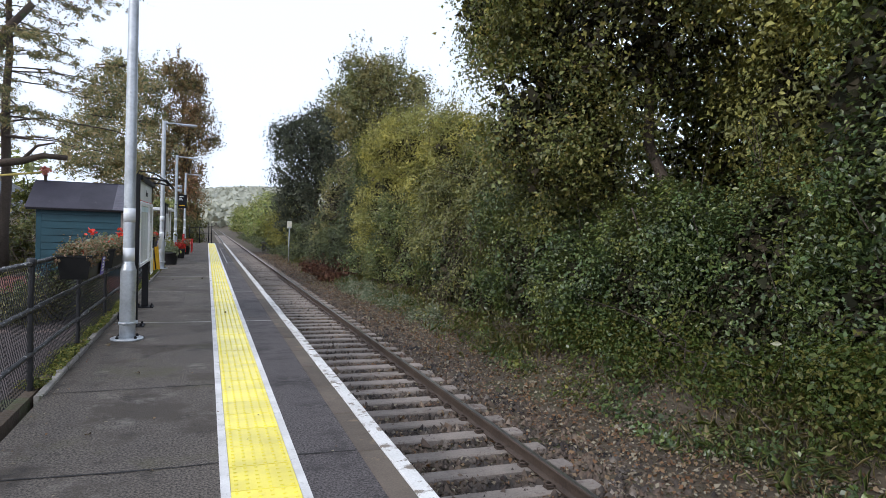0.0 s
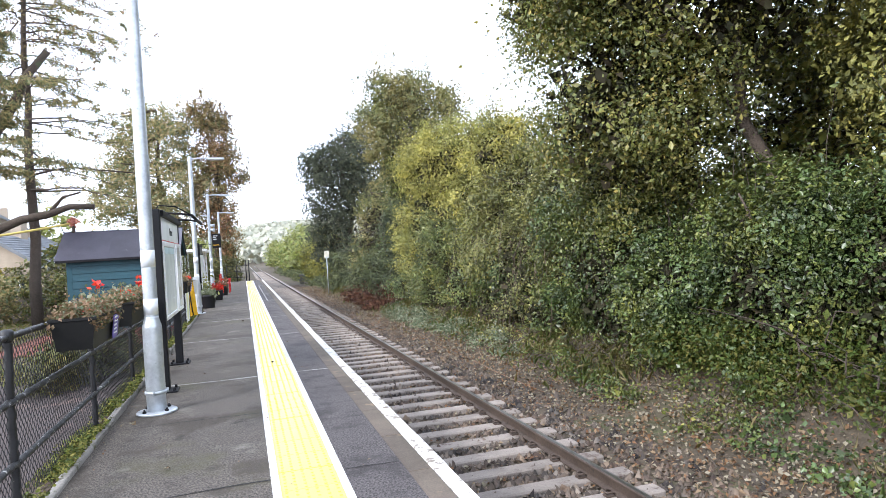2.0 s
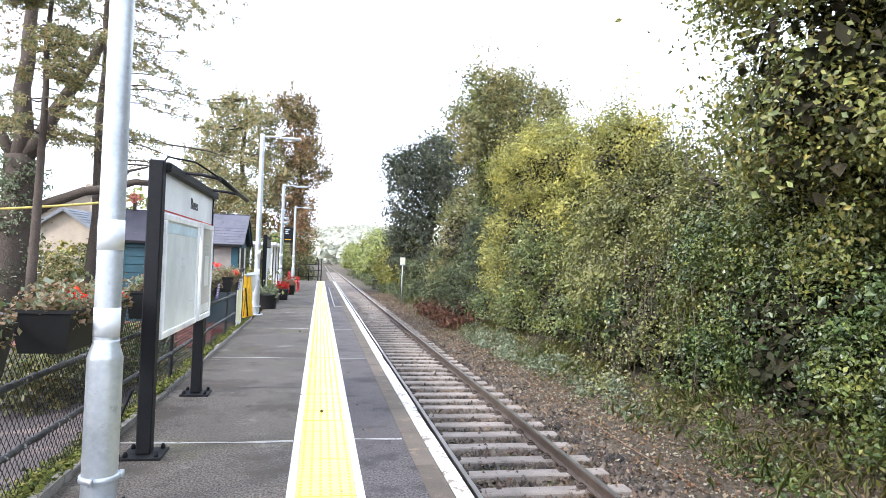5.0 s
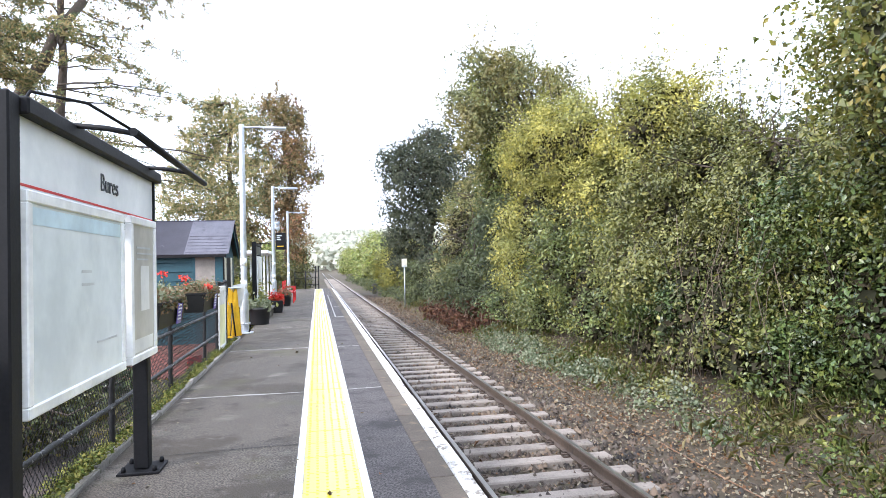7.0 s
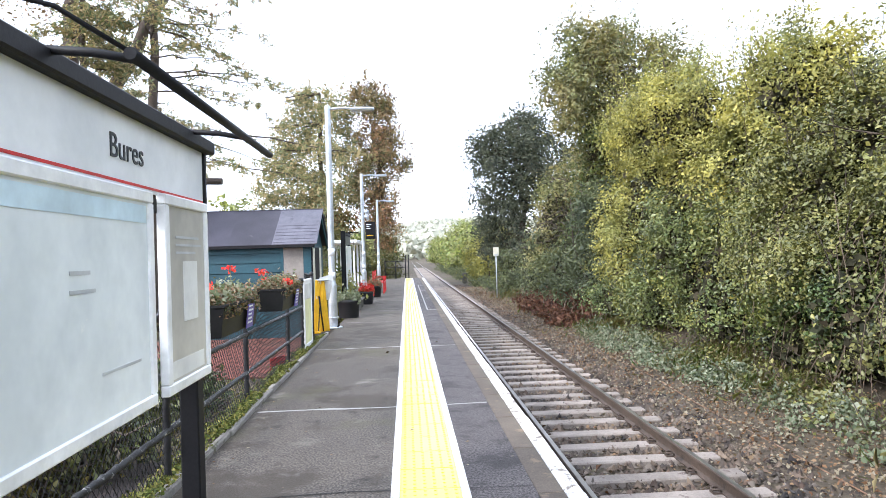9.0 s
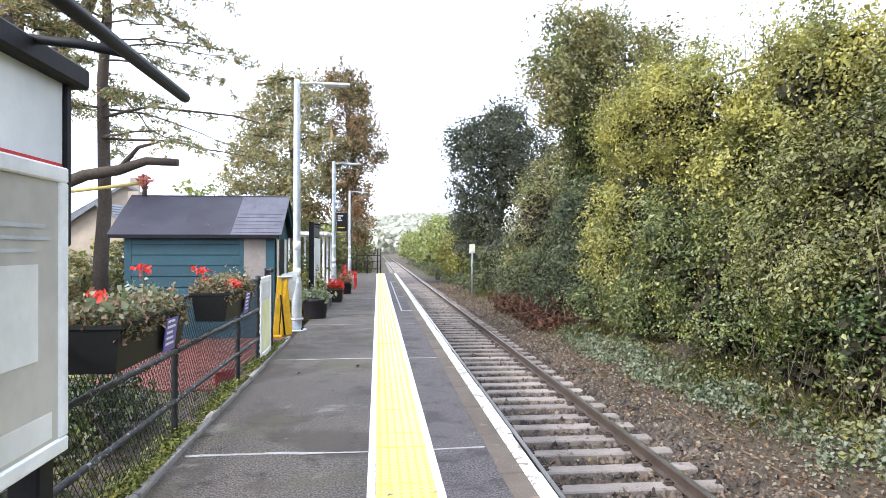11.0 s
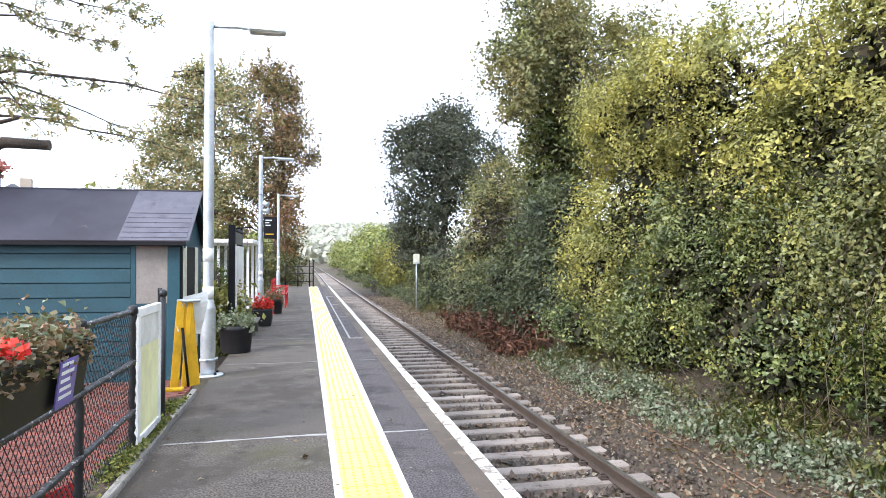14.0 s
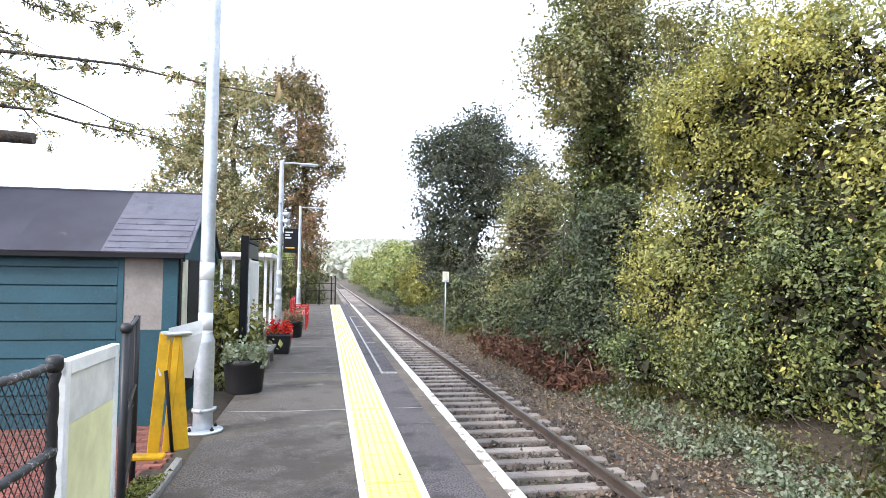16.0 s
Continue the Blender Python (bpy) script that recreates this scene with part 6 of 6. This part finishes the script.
heap("ivy_mat", [(6.5, 18.5, -1.0, 0.7, 2.4, 0.25), (6.6, 21.5, -0.95, 0.6, 2.4, 0.28), (6.6, 24.8, -0.95, 0.6, 2.4, 0.26), (6.6, 28.2, -0.95, 0.5, 2.0, 0.24)], 9000, 0.07, OLIVE, "straggling weeds at the foot of the bushes", "ground cover", 504, 20, 0.14, 0.6)
heap("ivy_mat", [(6.4, 11.0, -1.08, 0.7, 3.0, 0.17), (6.2, 7.0, -1.10, 0.7, 2.6, 0.16), (6.5, 15.5, -1.05, 0.6, 2.0, 0.18), (5.9, 9.5, -1.14, 0.6, 2.6, 0.12), (5.8, 13.5, -1.14, 0.5, 2.0, 0.12)], 15000, 0.055, IVY, "green ivy creeping over the ballast edge", "ground cover", 503, 20, 0.12, 0.8)
n = 26000
tx = brng.normal(6.7, 0.6, n)
ty = 3 + 50 * brng.random(n)
keep = (np.sin(ty * 1.9) + np.sin(ty * 0.8 + 2) + brng.normal(0, 0.5, n)) > 0.2
tx, ty = tx[keep], ty[keep]
tz = np.array([ground_z(x, y) for x, y in zip(tx, ty)]) + brng.uniform(0.02, 0.28, len(tx))
tagged(part("dry_grass", leaves("dry_grass", brng, np.stack([tx, ty, tz], 1), np.tile([-0.8, 0.0, 0.1], (len(tx), 1)), 0.20, 0.035, 0.5), GRASS), "tufts of dry straw-coloured grass along the bank", "grass", kind="stuff")
tx, ty = brng.uniform(5.0, 8.0, 260), 4 + 42 * brng.random(260)
bm = bmesh.new()
for x, y in zip(tx, ty):
    z = ground_z(x, y)
    a = brng.uniform(0, 6.28)
    l2 = brng.uniform(0.3, 1.1)
    e = (x + l2 * math.cos(a) * 0.7, y + l2 * math.sin(a), z + brng.uniform(0.02, 0.7) * (x > 6))
    tube(bm, [(x, y, z), ((x + e[0]) / 2, (y + e[1]) / 2, (z + e[2]) / 2 + 0.08), e], [0.009, 0.007, 0.003], 3, False)
tagged(part("dead_twigs", bm, BARK), "bare dead twigs and bramble stems on the bank", "twigs", kind="stuff")
bm = bmesh.new()
for _ in range(70):
    y = brng.choice([18.4, 19.6, 20.8, 22.2]) + brng.normal(0, 0.5)
    x, z = 6.75 + brng.uniform(-0.1, 0.5), brng.uniform(0.2, 2.6)
    p, q = np.array([x + 0.4, y, z]), np.array([x - 0.25 + brng.normal(0, 0.15), y + brng.normal(0, 0.5), max(-1.0, z - brng.uniform(0.9, 2.6))])
    tube(bm, [tuple(p), tuple((p + q) / 2 + np.array([-0.22, brng.normal(0, 0.15), 0.1])), tuple(q)], [0.010, 0.008, 0.004], 3, False)
tagged(part("trailing_stems", bm, surface("dry_stem", (0.17, 0.13, 0.09), (0.08, 0.06, 0.045), 30, 3, 0.9, bump=0.2)), "pale dry stems trailing down the bushes", "stems", kind="stuff")
bm = bmesh.new()
for _ in range(90):
    x, y = brng.normal(6.2, 0.45), brng.uniform(32.2, 44)
    a, w = brng.uniform(0, 6.28), brng.uniform(0.4, 1.3)
    p = np.array([x, y, brng.uniform(-1.0, -0.5)])
    q = p + [w * math.cos(a) * 0.6, w * math.sin(a), brng.uniform(-0.2, 0.5)]
    tube(bm, [tuple(p), tuple((p + q) / 2 + [0, 0, 0.07]), tuple(q)], [0.018, 0.014, 0.006], 4, False)
tagged(part("cut_branches", bm, surface("cut_branch_wood", (0.25, 0.17, 0.12), (0.12, 0.075, 0.055), 30, 3, 0.9, bump=0.2)), "cut branches lying in the bracken heap", "branches", kind="stuff")
cable = empty("trackside_cable", pose(0, 0, 0), "rusty cable lying along the ballast shoulder", "cable")
bm = bmesh.new()
tube(bm, [(5.0 + 0.12 * math.sin(y * 0.31) + 0.05 * math.sin(y * 1.1), y, -1.125 + 0.02 * math.sin(y * 0.9)) for y in np.arange(14, 56, 0.8)], 0.010, 5)
part("cable", bm, surface("rusty_cable", (0.26, 0.16, 0.10), (0.15, 0.09, 0.06), 30, 3, 0.8, bump=0.2), cable)

# ---- small things on the platform ----
srng = np.random.default_rng(600)
for x, y, s in ((-0.20, 20.72, 0.05), (0.23, 13.53, 0.035), (-0.75, 8.9, 0.03), (-1.25, 10.6, 0.04), (-0.9, 6.9, 0.025)):
    lf = leaves("dead_leaf", srng, srng.normal(0, s * 0.35, (7, 3)) * [1, 1, 0.2] + [0, 0, 0.018], np.tile([0, 0, 1.0], (7, 1)), s, 0.7, 0.6)
    ob = tagged(part("dead_leaf", lf, DEAD_LEAF), "curled dark dead leaf on the tarmac", "leaf", "stray leaves")
    ob.location = (x, y, 0.0)
n = 420
lc = np.stack([srng.uniform(-1.38, 0.92, n), 3 + 45 * srng.random(n), np.full(n, 0.007)], 1)
lc[: n // 2, 0] = -1.40 + np.abs(srng.normal(0, 0.12, n // 2))
lc[:, 2] += 0.005 * ((lc[:, 0] > -0.02) & (lc[:, 0] < 0.52))
tagged(part("platform_litter", leaves("platform_litter", srng, lc, np.tile([0, 0, 1.0], (n, 1)), 0.028, 0.6, 0.12), DEAD_LEAF), "scraps of dry leaf on the platform", "leaves", kind="stuff")

# ---- platform edge coping and tactile tiles ----
edge = None
paint = None
prng = np.random.default_rng(700)
for k in range(60):
    y = -3.4 + 0.95 * k
    if edge is None:
        bm = boxed(0.93, 1.105, 0.004, 0.946, -0.15, 0.0, bevel=0.006)
        ob = part("coping_stone", bm, COPING, platform)
        edge = ob.data
    else:
        ob = part("coping_stone", edge, COPING, platform)
    ob.location = (0, y, prng.normal(0, 0.0015))
    if paint is None:
        bm = boxed(1.105, 1.23, 0.004, 0.946, -0.15, 0.0, bevel=0.012)
        ob = part("painted_edge_stone", bm, EDGE_PAINT, platform)
        paint = ob.data
    else:
        ob = part("painted_edge_stone", paint, EDGE_PAINT, platform)
    ob.location = (prng.normal(0, 0.003), y, prng.normal(0, 0.0015))

tile = None
for k in range(139):
    y = -3.2 + 0.4 * k
    if tile is None:
        bm = boxed(0.052, 0.448, 0.003, 0.397, -0.008, 0.006, bevel=0.002)
        for i in range(6):
            for j in range(6):
                cx, cy = 0.05 + 0.4 * (i + 0.5) / 6, 0.4 * (j + 0.5) / 6
                ring = [bm.verts.new((cx + 0.0125 * math.cos(a), cy + 0.0125 * math.sin(a), 0.006)) for a in np.arange(6) * math.pi / 3]
                top = [bm.verts.new((cx + 0.0085 * math.cos(a), cy + 0.0085 * math.sin(a), 0.011)) for a in np.arange(6) * math.pi / 3]
                for q in range(6):
                    bm.faces.new((ring[q], ring[(q + 1) % 6], top[(q + 1) % 6], top[q]))
                bm.faces.new(top)
        ob = part("tactile_tile", bm, YELLOW, platform)
        tile = ob.data
    else:
        ob = part("tactile_tile", tile, YELLOW, platform)
    ob.location = (prng.normal(0, 0.001), y, prng.normal(0, 0.0008))
